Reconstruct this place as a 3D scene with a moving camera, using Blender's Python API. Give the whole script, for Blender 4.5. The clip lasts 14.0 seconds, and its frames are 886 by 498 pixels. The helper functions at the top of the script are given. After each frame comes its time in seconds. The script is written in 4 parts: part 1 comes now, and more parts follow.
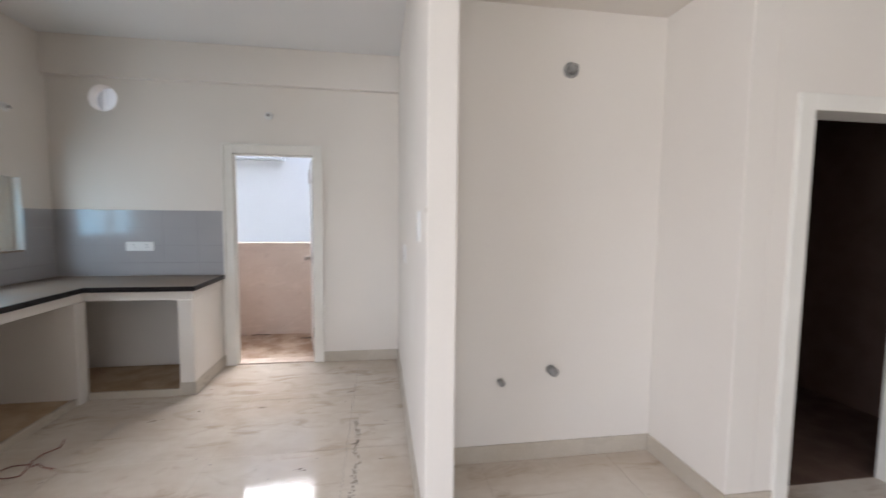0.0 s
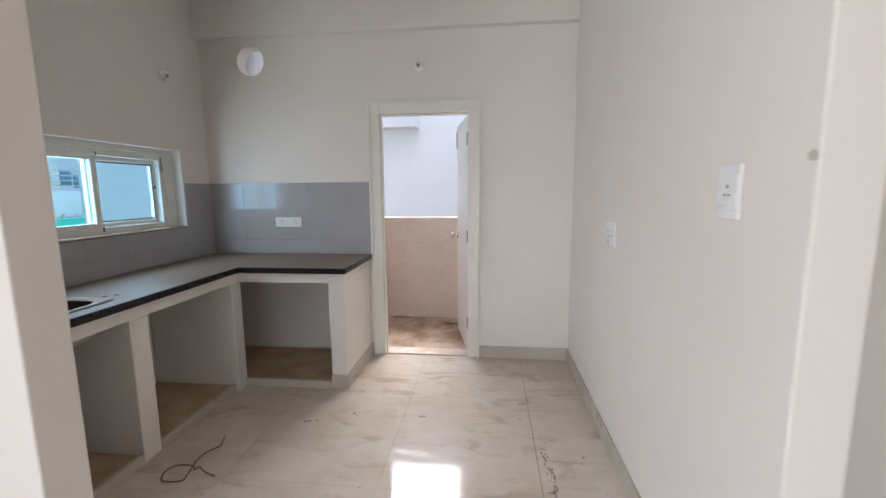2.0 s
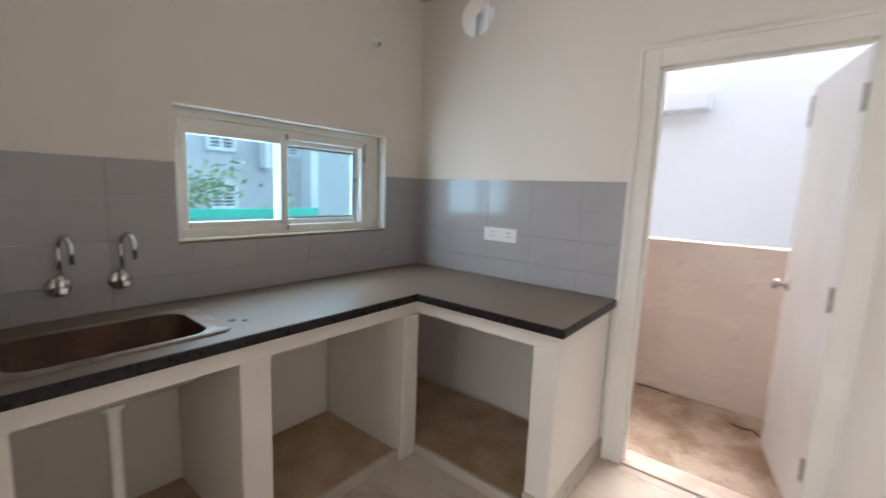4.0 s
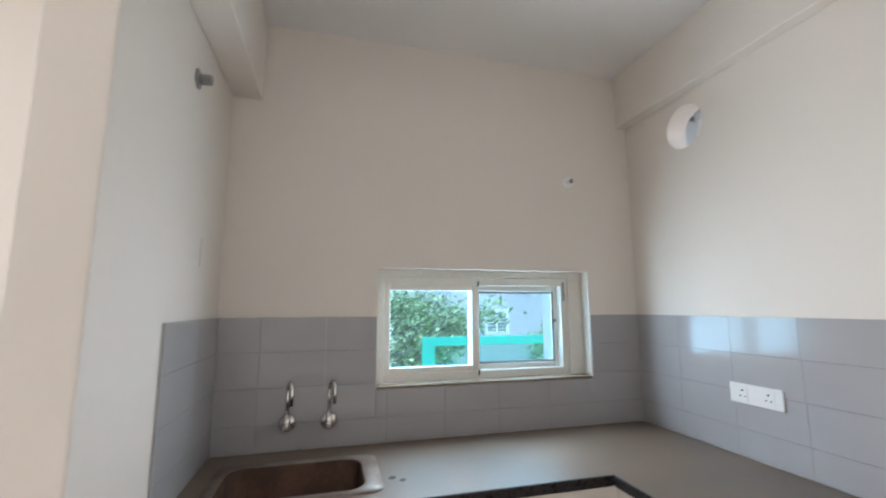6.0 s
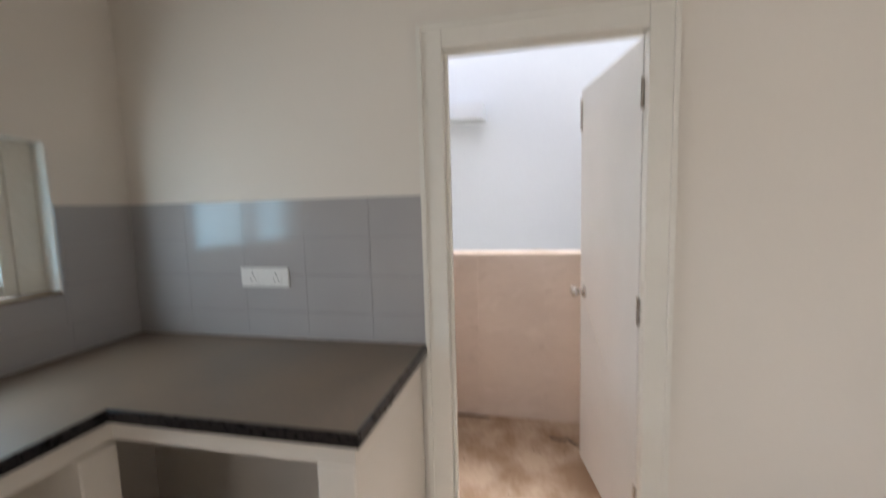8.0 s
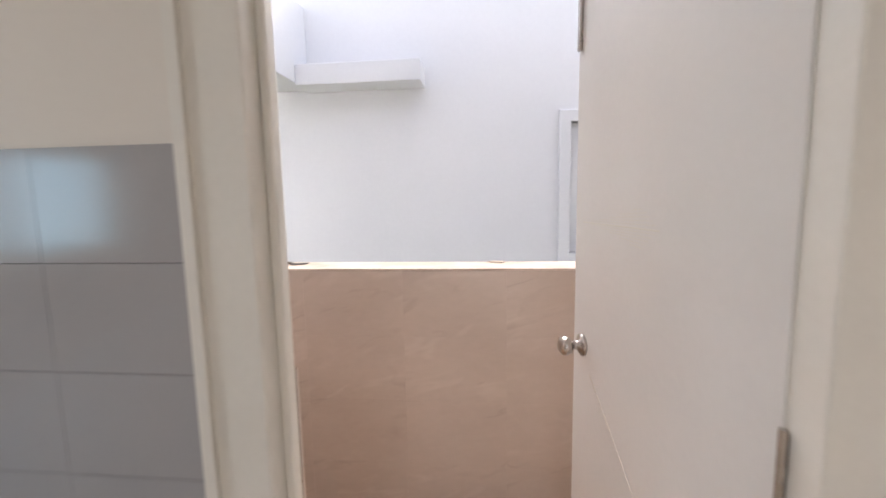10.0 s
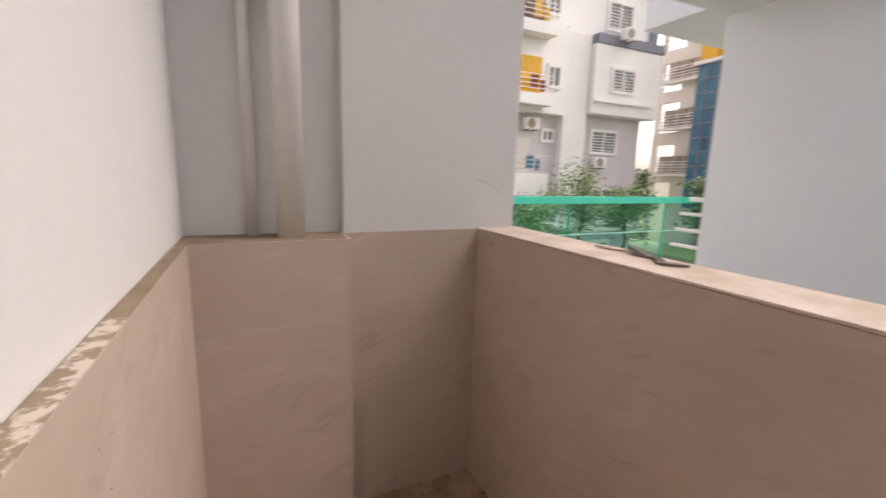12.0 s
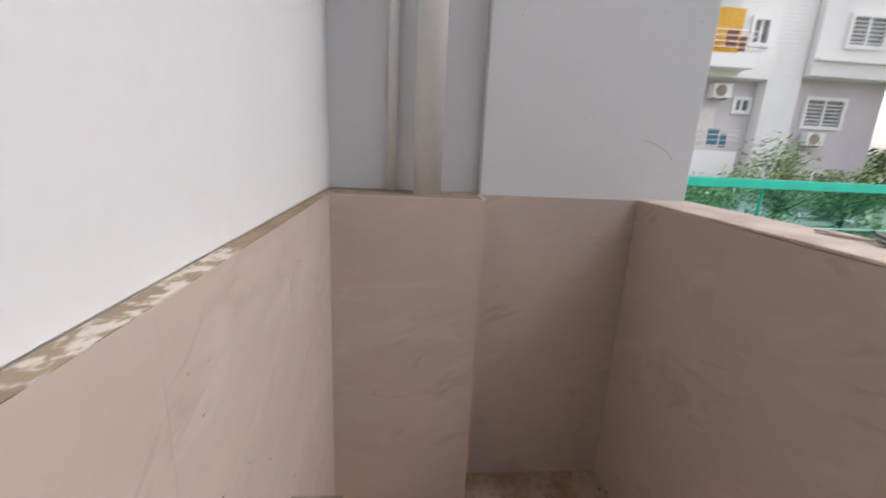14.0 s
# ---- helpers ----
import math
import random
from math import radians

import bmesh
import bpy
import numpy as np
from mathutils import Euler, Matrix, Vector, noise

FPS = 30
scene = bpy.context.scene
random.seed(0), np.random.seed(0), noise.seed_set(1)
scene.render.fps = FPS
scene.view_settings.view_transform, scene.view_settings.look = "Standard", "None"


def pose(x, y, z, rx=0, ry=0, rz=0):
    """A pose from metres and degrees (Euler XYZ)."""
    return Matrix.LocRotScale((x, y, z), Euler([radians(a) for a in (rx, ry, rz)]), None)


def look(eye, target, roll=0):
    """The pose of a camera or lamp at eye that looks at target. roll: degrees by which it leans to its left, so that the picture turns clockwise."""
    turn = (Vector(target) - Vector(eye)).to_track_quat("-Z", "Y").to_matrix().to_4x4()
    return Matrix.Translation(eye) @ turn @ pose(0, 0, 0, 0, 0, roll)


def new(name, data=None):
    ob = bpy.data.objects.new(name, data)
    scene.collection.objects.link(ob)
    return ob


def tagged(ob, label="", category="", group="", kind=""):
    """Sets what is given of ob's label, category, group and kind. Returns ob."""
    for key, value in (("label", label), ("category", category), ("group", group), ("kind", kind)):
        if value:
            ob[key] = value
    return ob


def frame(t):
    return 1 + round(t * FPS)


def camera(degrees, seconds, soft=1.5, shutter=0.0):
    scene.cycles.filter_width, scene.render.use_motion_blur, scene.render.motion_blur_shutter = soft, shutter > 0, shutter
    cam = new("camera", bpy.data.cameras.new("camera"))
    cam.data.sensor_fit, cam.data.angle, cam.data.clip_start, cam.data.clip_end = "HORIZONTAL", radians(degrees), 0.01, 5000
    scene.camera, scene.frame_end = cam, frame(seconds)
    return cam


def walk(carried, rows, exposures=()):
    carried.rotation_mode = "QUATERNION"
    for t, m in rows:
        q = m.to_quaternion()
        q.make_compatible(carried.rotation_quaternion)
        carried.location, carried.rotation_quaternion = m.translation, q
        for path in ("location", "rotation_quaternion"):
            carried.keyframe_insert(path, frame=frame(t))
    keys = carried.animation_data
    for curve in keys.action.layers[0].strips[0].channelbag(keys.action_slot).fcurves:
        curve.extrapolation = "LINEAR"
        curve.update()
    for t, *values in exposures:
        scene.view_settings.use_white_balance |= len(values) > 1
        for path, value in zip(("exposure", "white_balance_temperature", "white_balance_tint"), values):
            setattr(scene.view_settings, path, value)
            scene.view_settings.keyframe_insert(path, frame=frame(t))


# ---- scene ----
cam = camera(93.4, 14.0, shutter=0.4)
PATH = [
    (0, (2.9, -4.262, 1.463), (3.205, -2.291, 1.314), 0.6),
    (0.5, (2.705, -4.204, 1.469), (2.677, -2.214, 1.271), -0.3),
    (1, (2.589, -4.074, 1.46), (2.42, -2.095, 1.23), -0.8),
    (1.5, (2.538, -3.769, 1.45), (2.317, -1.796, 1.204), -0.6),
    (2, (2.437, -3.459, 1.43), (2.218, -1.491, 1.152), -0.5),
    (2.5, (2.329, -3.133, 1.455), (2.07, -1.171, 1.17), -0.4),
    (3, (2.277, -2.784, 1.446), (1.815, -0.855, 1.195), -0.0),
    (3.5, (2.205, -2.509, 1.444), (1.375, -0.705, 1.202), 0.9),
    (4, (2.059, -2.256, 1.428), (0.819, -0.711, 1.151), 2.2),
    (4.2, (2.067, -2.155, 1.451), (0.629, -0.806, 1.117), 2.1),
    (5.2, (2.1, -1.96, 1.5), (0.137, -1.578, 1.517), 0.8),
    (6.3, (2.179, -1.742, 1.578), (0.33, -1.105, 1.995), -1.3),
    (6.5, (2.165, -1.721, 1.594), (0.38, -0.969, 2.093), -1.4),
    (7, (2.099, -1.69, 1.603), (0.631, -0.452, 2.162), -1.6),
    (7.5, (1.983, -1.671, 1.581), (1.073, 0.076, 1.926), -1.9),
    (8, (1.881, -1.62, 1.462), (1.445, 0.321, 1.256), -1.6),
    (8.2, (1.868, -1.576, 1.406), (1.511, 0.345, 0.98), -1.4),
    (9.2, (1.85, -1.08, 1.4), (1.592, 0.881, 1.104), -1.4),
    (10.3, (1.84, -0.345, 1.43), (1.647, 1.632, 1.195), -1.0),
    (10.5, (1.838, -0.217, 1.401), (1.473, 1.733, 1.152), -0.2),
    (11, (1.846, 0.082, 1.349), (0.953, 1.854, 1.101), 1.5),
    (11.5, (1.741, 0.222, 1.338), (0.318, 1.597, 1.053), 1.4),
    (12, (1.692, 0.328, 1.349), (-0.092, 1.161, 0.998), 1.6),
    (12.5, (1.643, 0.346, 1.355), (-0.257, 0.769, 0.894), 0.7),
    (13, (1.651, 0.401, 1.33), (-0.249, 0.501, 0.713), 0.6),
    (13.5, (1.638, 0.407, 1.308), (-0.258, 0.395, 0.672), 1.8),
    (14, (1.574, 0.398, 1.29), (-0.357, 0.568, 0.8), 2.8),
]
walk(cam, [(t, look(eye, target, roll)) for t, eye, target, roll in PATH],
     exposures=[(0.0, 2.3, 6000, 12), (3.0, 2.2, 6050, 12), (4.2, 2.55, 6350, 14), (6.3, 2.9, 6000, 11), (7.0, 2.7, 6100, 12), (7.5, 2.35, 6300, 13), (8.0, 2.1, 6600, 12),
                (8.2, 2.1, 6600, 12), (10.3, 2.15, 6800, 17), (11.0, 1.9, 7000, 18), (11.5, 1.6, 7150, 18), (12.5, 1.2, 7200, 18), (13.3, 1.2, 6450, 13), (14.0, 1.25, 6350, 13)])

# ---------------------------------------------------------------- light
world = bpy.data.worlds.new("sky")
scene.world = world
world.use_nodes = True
wn, wl = world.node_tree.nodes, world.node_tree.links
sky = wn.new("ShaderNodeTexSky")
sky.sky_type, sky.sun_disc = "NISHITA", False
sky.sun_elevation, sky.sun_rotation = radians(48), radians(2)
sky.air_density, sky.dust_density, sky.ozone_density = 1.0, 4.0, 1.0
soft_sky = wn.new("ShaderNodeHueSaturation")
soft_sky.inputs["Saturation"].default_value = 0.35
wl.new(sky.outputs[0], soft_sky.inputs["Color"])
wl.new(soft_sky.outputs[0], wn["Background"].inputs["Color"])
wn["Background"].inputs["Strength"].default_value = 0.15

sun = new("sun", bpy.data.lights.new("sun", "SUN"))
sun.data.energy, sun.data.angle, sun.data.color = 0.6, radians(45), (1.0, 0.97, 0.93)
sun.matrix_world = look((0.7, 20, 22.2), (0, 0, 0))


def window_light(name, at, target, w, h, watts, color):
    ob = new(name, bpy.data.lights.new(name, "AREA"))
    ob.data.shape, ob.data.size, ob.data.size_y = "RECTANGLE", w, h
    ob.data.energy, ob.data.color = watts, color
    ob.matrix_world = look(at, target)
    return ob


window_light("hall_window_light", (-0.32, -5.0, 1.35), (3, -5.0, 1.35), 2.1, 2.0, 17, (0.96, 0.96, 1.0))
window_light("hall_balcony_light", (2.4, -9.05, 1.3), (2.4, 0, 1.3), 2.6, 2.2, 13, (0.98, 0.98, 1.0))
window_light("kitchen_window_light", (-0.17, -0.95, 1.45), (3, -0.95, 1.35), 1.1, 0.5, 3.5, (0.85, 0.94, 1.0))


# ---------------------------------------------------------------- materials
def mat(name, color, rough=0.6, second=None, scale=6.0, fine=90.0, bump=0.05, metal=0.0, contrast=0.5, coord="Object", stretch=(1, 1, 1), spec=0.5, bump_dist=0.004):
    """Two scales of noise between two colours, with fine relief."""
    m = bpy.data.materials.new(name)
    m.use_nodes = True
    n, l = m.node_tree.nodes, m.node_tree.links
    b = n["Principled BSDF"]
    tc, mp = n.new("ShaderNodeTexCoord"), n.new("ShaderNodeMapping")
    mp.inputs["Scale"].default_value = stretch
    geo = n.new("ShaderNodeNewGeometry")
    l.new(geo.outputs["Position"] if coord == "World" else tc.outputs[coord], mp.inputs["Vector"])
    big, small = n.new("ShaderNodeTexNoise"), n.new("ShaderNodeTexNoise")
    big.inputs["Scale"].default_value, big.inputs["Detail"].default_value = scale, 5
    small.inputs["Scale"].default_value, small.inputs["Detail"].default_value = fine, 4
    l.new(mp.outputs[0], big.inputs["Vector"])
    l.new(mp.outputs[0], small.inputs["Vector"])
    add = n.new("ShaderNodeMath")
    add.operation = "MULTIPLY_ADD"
    l.new(small.outputs[0], add.inputs[0])
    add.inputs[1].default_value = 0.35
    l.new(big.outputs[0], add.inputs[2])
    ramp = n.new("ShaderNodeMapRange")
    ramp.inputs["From Min"].default_value = 0.68 - 0.3 * contrast
    ramp.inputs["From Max"].default_value = 0.68 + 0.3 * contrast
    l.new(add.outputs[0], ramp.inputs["Value"])
    mix = n.new("ShaderNodeMix")
    mix.data_type = "RGBA"
    second = second or tuple(c * 0.88 for c in color)
    mix.inputs["A"].default_value, mix.inputs["B"].default_value = (*second, 1), (*color, 1)
    l.new(ramp.outputs[0], mix.inputs["Factor"])
    l.new(mix.outputs["Result"], b.inputs["Base Color"])
    rr = n.new("ShaderNodeMapRange")
    rr.inputs["To Min"].default_value, rr.inputs["To Max"].default_value = min(1, rough * 1.2), rough * 0.85
    l.new(ramp.outputs[0], rr.inputs["Value"])
    l.new(rr.outputs[0], b.inputs["Roughness"])
    b.inputs["Metallic"].default_value = metal
    b.inputs["Specular IOR Level"].default_value = spec
    bp = n.new("ShaderNodeBump")
    bp.inputs["Strength"].default_value, bp.inputs["Distance"].default_value = bump, bump_dist
    l.new(add.outputs[0], bp.inputs["Height"])
    l.new(bp.outputs[0], b.inputs["Normal"])
    return m


def see_through(name, color, rough, alpha, tint=(1, 1, 1)):
    m = bpy.data.materials.new(name)
    m.use_nodes = True
    n, l = m.node_tree.nodes, m.node_tree.links
    b = n["Principled BSDF"]
    b.inputs["Base Color"].default_value = (*color, 1)
    b.inputs["Roughness"].default_value = rough
    t, mx = n.new("ShaderNodeBsdfTransparent"), n.new("ShaderNodeMixShader")
    mx.inputs[0].default_value = alpha
    t.inputs["Color"].default_value = (*tint, 1)
    l.new(t.outputs[0], mx.inputs[1])
    l.new(b.outputs[0], mx.inputs[2])
    l.new(mx.outputs[0], n["Material Output"].inputs["Surface"])
    return m


WALL = mat("cream_wall_paint", (0.79, 0.738, 0.675), 0.62, (0.75, 0.698, 0.635), 1.3, 60, 0.12, contrast=1.0)
CEIL = mat("white_ceiling_paint", (0.80, 0.785, 0.77), 0.75, (0.77, 0.755, 0.74), 1.2, 50, 0.08, contrast=1.0)
OUTWALL = mat("white_outdoor_paint", (0.74, 0.74, 0.745), 0.7, (0.68, 0.68, 0.685), 1.1, 40, 0.2, contrast=0.9)
NEIGH = mat("white_rendered_wall", (0.74, 0.755, 0.79), 0.75, (0.68, 0.695, 0.73), 0.8, 30, 0.2, contrast=1.0)
TRIM = mat("white_frame_paint", (0.80, 0.77, 0.71), 0.4, (0.76, 0.73, 0.67), 4, 70, 0.05)
DOORPAINT = mat("white_door_skin", (0.80, 0.78, 0.76), 0.35, (0.77, 0.75, 0.73), 3, 60, 0.03)
UPVC = mat("white_upvc", (0.78, 0.76, 0.70), 0.35, (0.70, 0.67, 0.60), 3, 40, 0.03)
DADO = mat("grey_glazed_tile", (0.41, 0.40, 0.405), 0.12, (0.39, 0.38, 0.385), 3, 120, 0.02, spec=0.5, coord="World")
GROUT = mat("grey_grout", (0.37, 0.36, 0.36), 0.5)
JOINT = mat("beige_tile_joint", (0.50, 0.40, 0.34), 0.8)
GRANITE = mat("black_granite_edge", (0.012, 0.010, 0.011), 0.3, (0.022, 0.018, 0.018), 60, 300, 0.02, spec=0.25)
GRANTOP = mat("dusty_granite_top", (0.13, 0.105, 0.085), 0.46, (0.25, 0.185, 0.135), 2.2, 60, 0.05, contrast=1.1)
FLOOR = mat("polished_vitrified_tile", (0.70, 0.64, 0.565), 0.06, (0.56, 0.48, 0.395), 1.6, 12, 0.008, contrast=0.9, coord="World")
DUSTFLOOR = mat("dusty_floor", (0.50, 0.36, 0.23), 0.65, (0.38, 0.26, 0.155), 5, 60, 0.2)
SKIRT = mat("beige_skirting_tile", (0.55, 0.49, 0.41), 0.3, (0.48, 0.42, 0.34), 4, 60, 0.04)
CLADDING = mat("beige_wall_tile", (0.58, 0.485, 0.42), 0.33, (0.50, 0.41, 0.35), 2.2, 22, 0.06, contrast=0.9, stretch=(1, 1, 2.0), coord="World")


def add_veins(m, dark, light, turn=18.0, scale=(2.2, 7.5, 7.5), width=0.022, strength=0.5):
    """Sparse printed veins, wandering and broken, different on every tile."""
    n, l = m.node_tree.nodes, m.node_tree.links
    b = n["Principled BSDF"]
    last = b.inputs["Base Color"].links[0].from_socket
    tc, info, off, mp = n.new("ShaderNodeTexCoord"), n.new("ShaderNodeObjectInfo"), n.new("ShaderNodeVectorMath"), n.new("ShaderNodeMapping")
    off.operation = "MULTIPLY_ADD"
    l.new(info.outputs["Random"], off.inputs[0])
    off.inputs[1].default_value = (7.0, 13.0, 5.0)
    l.new(tc.outputs["Object"], off.inputs[2])
    mp.vector_type = "TEXTURE"
    mp.inputs["Rotation"].default_value = (0, 0, radians(turn))
    mp.inputs["Scale"].default_value = tuple(1 / c for c in scale)
    l.new(off.outputs[0], mp.inputs["Vector"])
    for shift, colour, wide, amount, rare in ((0.0, dark, width, strength, 0.52), (4.7, light, width * 1.6, strength * 0.8, 0.5), (9.1, dark, width * 0.5, strength * 1.3, 0.58)):
        mv, line, patch = n.new("ShaderNodeVectorMath"), n.new("ShaderNodeTexNoise"), n.new("ShaderNodeTexNoise")
        mv.inputs[1].default_value = (shift, shift * 0.7, shift * 1.3)
        l.new(mp.outputs[0], mv.inputs[0])
        line.inputs["Scale"].default_value, line.inputs["Detail"].default_value, line.inputs["Distortion"].default_value = 0.8, 3, 0.6
        patch.inputs["Scale"].default_value, patch.inputs["Detail"].default_value = 0.9, 2
        l.new(mv.outputs[0], line.inputs["Vector"])
        l.new(mv.outputs[0], patch.inputs["Vector"])
        d, a = n.new("ShaderNodeMath"), n.new("ShaderNodeMath")
        d.operation, a.operation = "SUBTRACT", "ABSOLUTE"
        l.new(line.outputs[0], d.inputs[0])
        d.inputs[1].default_value = 0.5
        l.new(d.outputs[0], a.inputs[0])
        on, keep, mul = n.new("ShaderNodeMapRange"), n.new("ShaderNodeMapRange"), n.new("ShaderNodeMath")
        on.interpolation_type = "SMOOTHSTEP"
        on.inputs["From Min"].default_value, on.inputs["From Max"].default_value = wide, 0.0
        on.inputs["To Max"].default_value = amount
        keep.interpolation_type = "SMOOTHSTEP"
        keep.inputs["From Min"].default_value, keep.inputs["From Max"].default_value = rare, rare + 0.12
        l.new(a.outputs[0], on.inputs["Value"])
        l.new(patch.outputs[0], keep.inputs["Value"])
        mul.operation = "MULTIPLY"
        l.new(on.outputs[0], mul.inputs[0])
        l.new(keep.outputs[0], mul.inputs[1])
        mx = n.new("ShaderNodeMix")
        mx.data_type = "RGBA"
        l.new(mul.outputs[0], mx.inputs["Factor"])
        l.new(last, mx.inputs["A"])
        mx.inputs["B"].default_value = (*colour, 1)
        last = mx.outputs["Result"]
    l.new(last, b.inputs["Base Color"])


def add_smudges(m, colour, scale, low, high, amount, rough):
    """Dull dirt with ragged edges in scattered patches."""
    n, l = m.node_tree.nodes, m.node_tree.links
    b = n["Principled BSDF"]
    geo, mp = n.new("ShaderNodeNewGeometry"), n.new("ShaderNodeMapping")
    mp.inputs["Rotation"].default_value = (0, 0, radians(37))
    mp.inputs["Scale"].default_value = (scale, scale * 2.4, scale)
    l.new(geo.outputs["Position"], mp.inputs["Vector"])
    ns, r = n.new("ShaderNodeTexNoise"), n.new("ShaderNodeMapRange")
    ns.inputs["Scale"].default_value, ns.inputs["Detail"].default_value, ns.inputs["Roughness"].default_value, ns.inputs["Distortion"].default_value = 1.0, 7, 0.62, 0.8
    l.new(mp.outputs[0], ns.inputs["Vector"])
    r.inputs["From Min"].default_value, r.inputs["From Max"].default_value, r.inputs["To Max"].default_value = low, high, amount
    l.new(ns.outputs[0], r.inputs["Value"])
    for socket, value in (("Base Color", (*colour, 1)), ("Roughness", rough)):
        mx = n.new("ShaderNodeMix")
        mx.data_type = "RGBA" if socket == "Base Color" else "FLOAT"
        ends = [k for k in mx.inputs if k.enabled]
        l.new(r.outputs[0], ends[0])
        l.new(b.inputs[socket].links[0].from_socket, ends[1])
        ends[2].default_value = value
        l.new([k for k in mx.outputs if k.enabled][0], b.inputs[socket])


add_veins(CLADDING, (0.36, 0.275, 0.225), (0.70, 0.61, 0.545), scale=(2.6, 8.0, 8.0), width=0.045, strength=0.3)
add_smudges(FLOOR, (0.36, 0.265, 0.18), 2.6, 0.54, 0.72, 0.75, 0.4)
add_smudges(FLOOR, (0.45, 0.35, 0.25), 0.9, 0.45, 0.75, 0.6, 0.16)
MORTAR = mat("brown_rough_mortar", (0.30, 0.23, 0.16), 0.95, (0.20, 0.145, 0.10), 14, 70, 0.8, contrast=0.8)
SPLASHED = mat("mortar_with_paint_splashes", (0.58, 0.52, 0.46), 0.9, (0.29, 0.225, 0.16), 42, 120, 0.9, contrast=0.16)
COPING = mat("dusty_coping", (0.70, 0.59, 0.51), 0.7, (0.55, 0.44, 0.36), 7, 60, 0.2)
BALFLOOR = mat("stained_balcony_floor", (0.50, 0.38, 0.285), 0.45, (0.30, 0.19, 0.115), 4.5, 40, 0.15, contrast=0.45)
RIMSTEEL = mat("dusty_steel_rim", (0.30, 0.25, 0.21), 0.4, (0.20, 0.15, 0.12), 8, 80, 0.03, metal=0.5)
DULLSTEEL = mat("dull_pressed_steel", (0.56, 0.53, 0.49), 0.45, (0.46, 0.42, 0.37), 9, 90, 0.03, metal=0.35)
STEEL = mat("stainless_steel", (0.55, 0.52, 0.50), 0.25, (0.45, 0.40, 0.36), 20, 200, 0.02, metal=1.0)
SINKBROWN = mat("dusty_brown_steel", (0.13, 0.07, 0.045), 0.5, (0.08, 0.045, 0.03), 6, 60, 0.05, metal=0.5)
CHROME = mat("chrome", (0.75, 0.74, 0.72), 0.08, (0.65, 0.63, 0.60), 20, 200, 0.01, metal=1.0)
PVC = mat("white_pvc_pipe", (0.86, 0.85, 0.83), 0.35, (0.80, 0.79, 0.76), 3, 60, 0.02)
PLASTIC = mat("white_switch_plastic", (0.80, 0.79, 0.77), 0.3, (0.76, 0.75, 0.73), 8, 80, 0.01)
DARK = mat("dark_hole", (0.03, 0.028, 0.025), 0.7)
GREYPIPE = mat("grey_plugged_pipe", (0.24, 0.23, 0.22), 0.5, (0.36, 0.35, 0.33), 12, 60, 0.1)
REDWIRE = mat("red_brown_wire", (0.22, 0.05, 0.03), 0.4)
GRIT = mat("dark_grit", (0.13, 0.10, 0.08), 0.9)
GASKET = mat("grey_gasket", (0.16, 0.15, 0.14), 0.6)
ALU = mat("grey_aluminium", (0.22, 0.23, 0.24), 0.4, metal=0.4)
# dark brown stands in for the lack of light in unlit interiors
SHADEBROWN = mat("unlit_shade_brown", (0.13, 0.08, 0.06), 0.6)
CURTAIN = mat("dark_curtain", (0.02, 0.022, 0.03), 0.8, (0.035, 0.037, 0.045), 2, 20, 0.1, stretch=(8, 8, 0.4))
GLASS = see_through("window_glass", (0.75, 0.88, 0.92), 0.03, 0.08, (0.60, 0.78, 0.87))
NET = see_through("green_shade_net", (0.02, 0.34, 0.24), 0.8, 0.06, (0.78, 0.95, 0.91))
GREEN = mat("green_sheet", (0.0, 0.50, 0.36), 0.5, (0.01, 0.44, 0.32), 2, 20, 0.05)
B_WHITE = mat("building_white", (0.86, 0.84, 0.84), 0.8, (0.80, 0.77, 0.76), 0.35, 4, 0.1, contrast=0.8)
B_MAUVE = mat("building_mauve", (0.62, 0.56, 0.58), 0.8, (0.57, 0.51, 0.53), 0.5, 5, 0.1)
B_GREYBLUE = mat("building_slate_band", (0.23, 0.24, 0.30), 0.8)
B_CREAM = mat("building_cream", (0.72, 0.67, 0.63), 0.8, (0.64, 0.59, 0.55), 0.5, 4, 0.1)
B_LILAC = mat("building_lilac", (0.56, 0.58, 0.66), 0.8, (0.52, 0.54, 0.62), 0.5, 5, 0.1)
YELLOW = mat("yellow_panel", (0.75, 0.40, 0.02), 0.5)
BLUEGLASS = mat("blue_curtain_glass", (0.04, 0.13, 0.24), 0.15, (0.05, 0.20, 0.30), 1, 6, 0.0)
WINGLASS = mat("far_window_glass", (0.10, 0.11, 0.12), 0.2, (0.20, 0.21, 0.21), 1.5, 8, 0.0)
LEAF = mat("green_leaf", (0.17, 0.26, 0.10), 0.5, (0.05, 0.11, 0.025), 3, 20, 0.05)
LEAFLIGHT = mat("light_green_leaf", (0.30, 0.40, 0.17), 0.5, (0.19, 0.28, 0.10), 3, 20, 0.05)
BARK = mat("bark", (0.12, 0.09, 0.065), 0.9, (0.07, 0.05, 0.035), 8, 40, 0.4)
GROUND = mat("ground_soil", (0.22, 0.19, 0.15), 0.9, (0.12, 0.15, 0.06), 0.4, 6, 0.3, contrast=0.9)
BOXTAN = mat("tan_weathered_box", (0.40, 0.33, 0.26), 0.8, (0.28, 0.23, 0.18), 3, 20, 0.1)


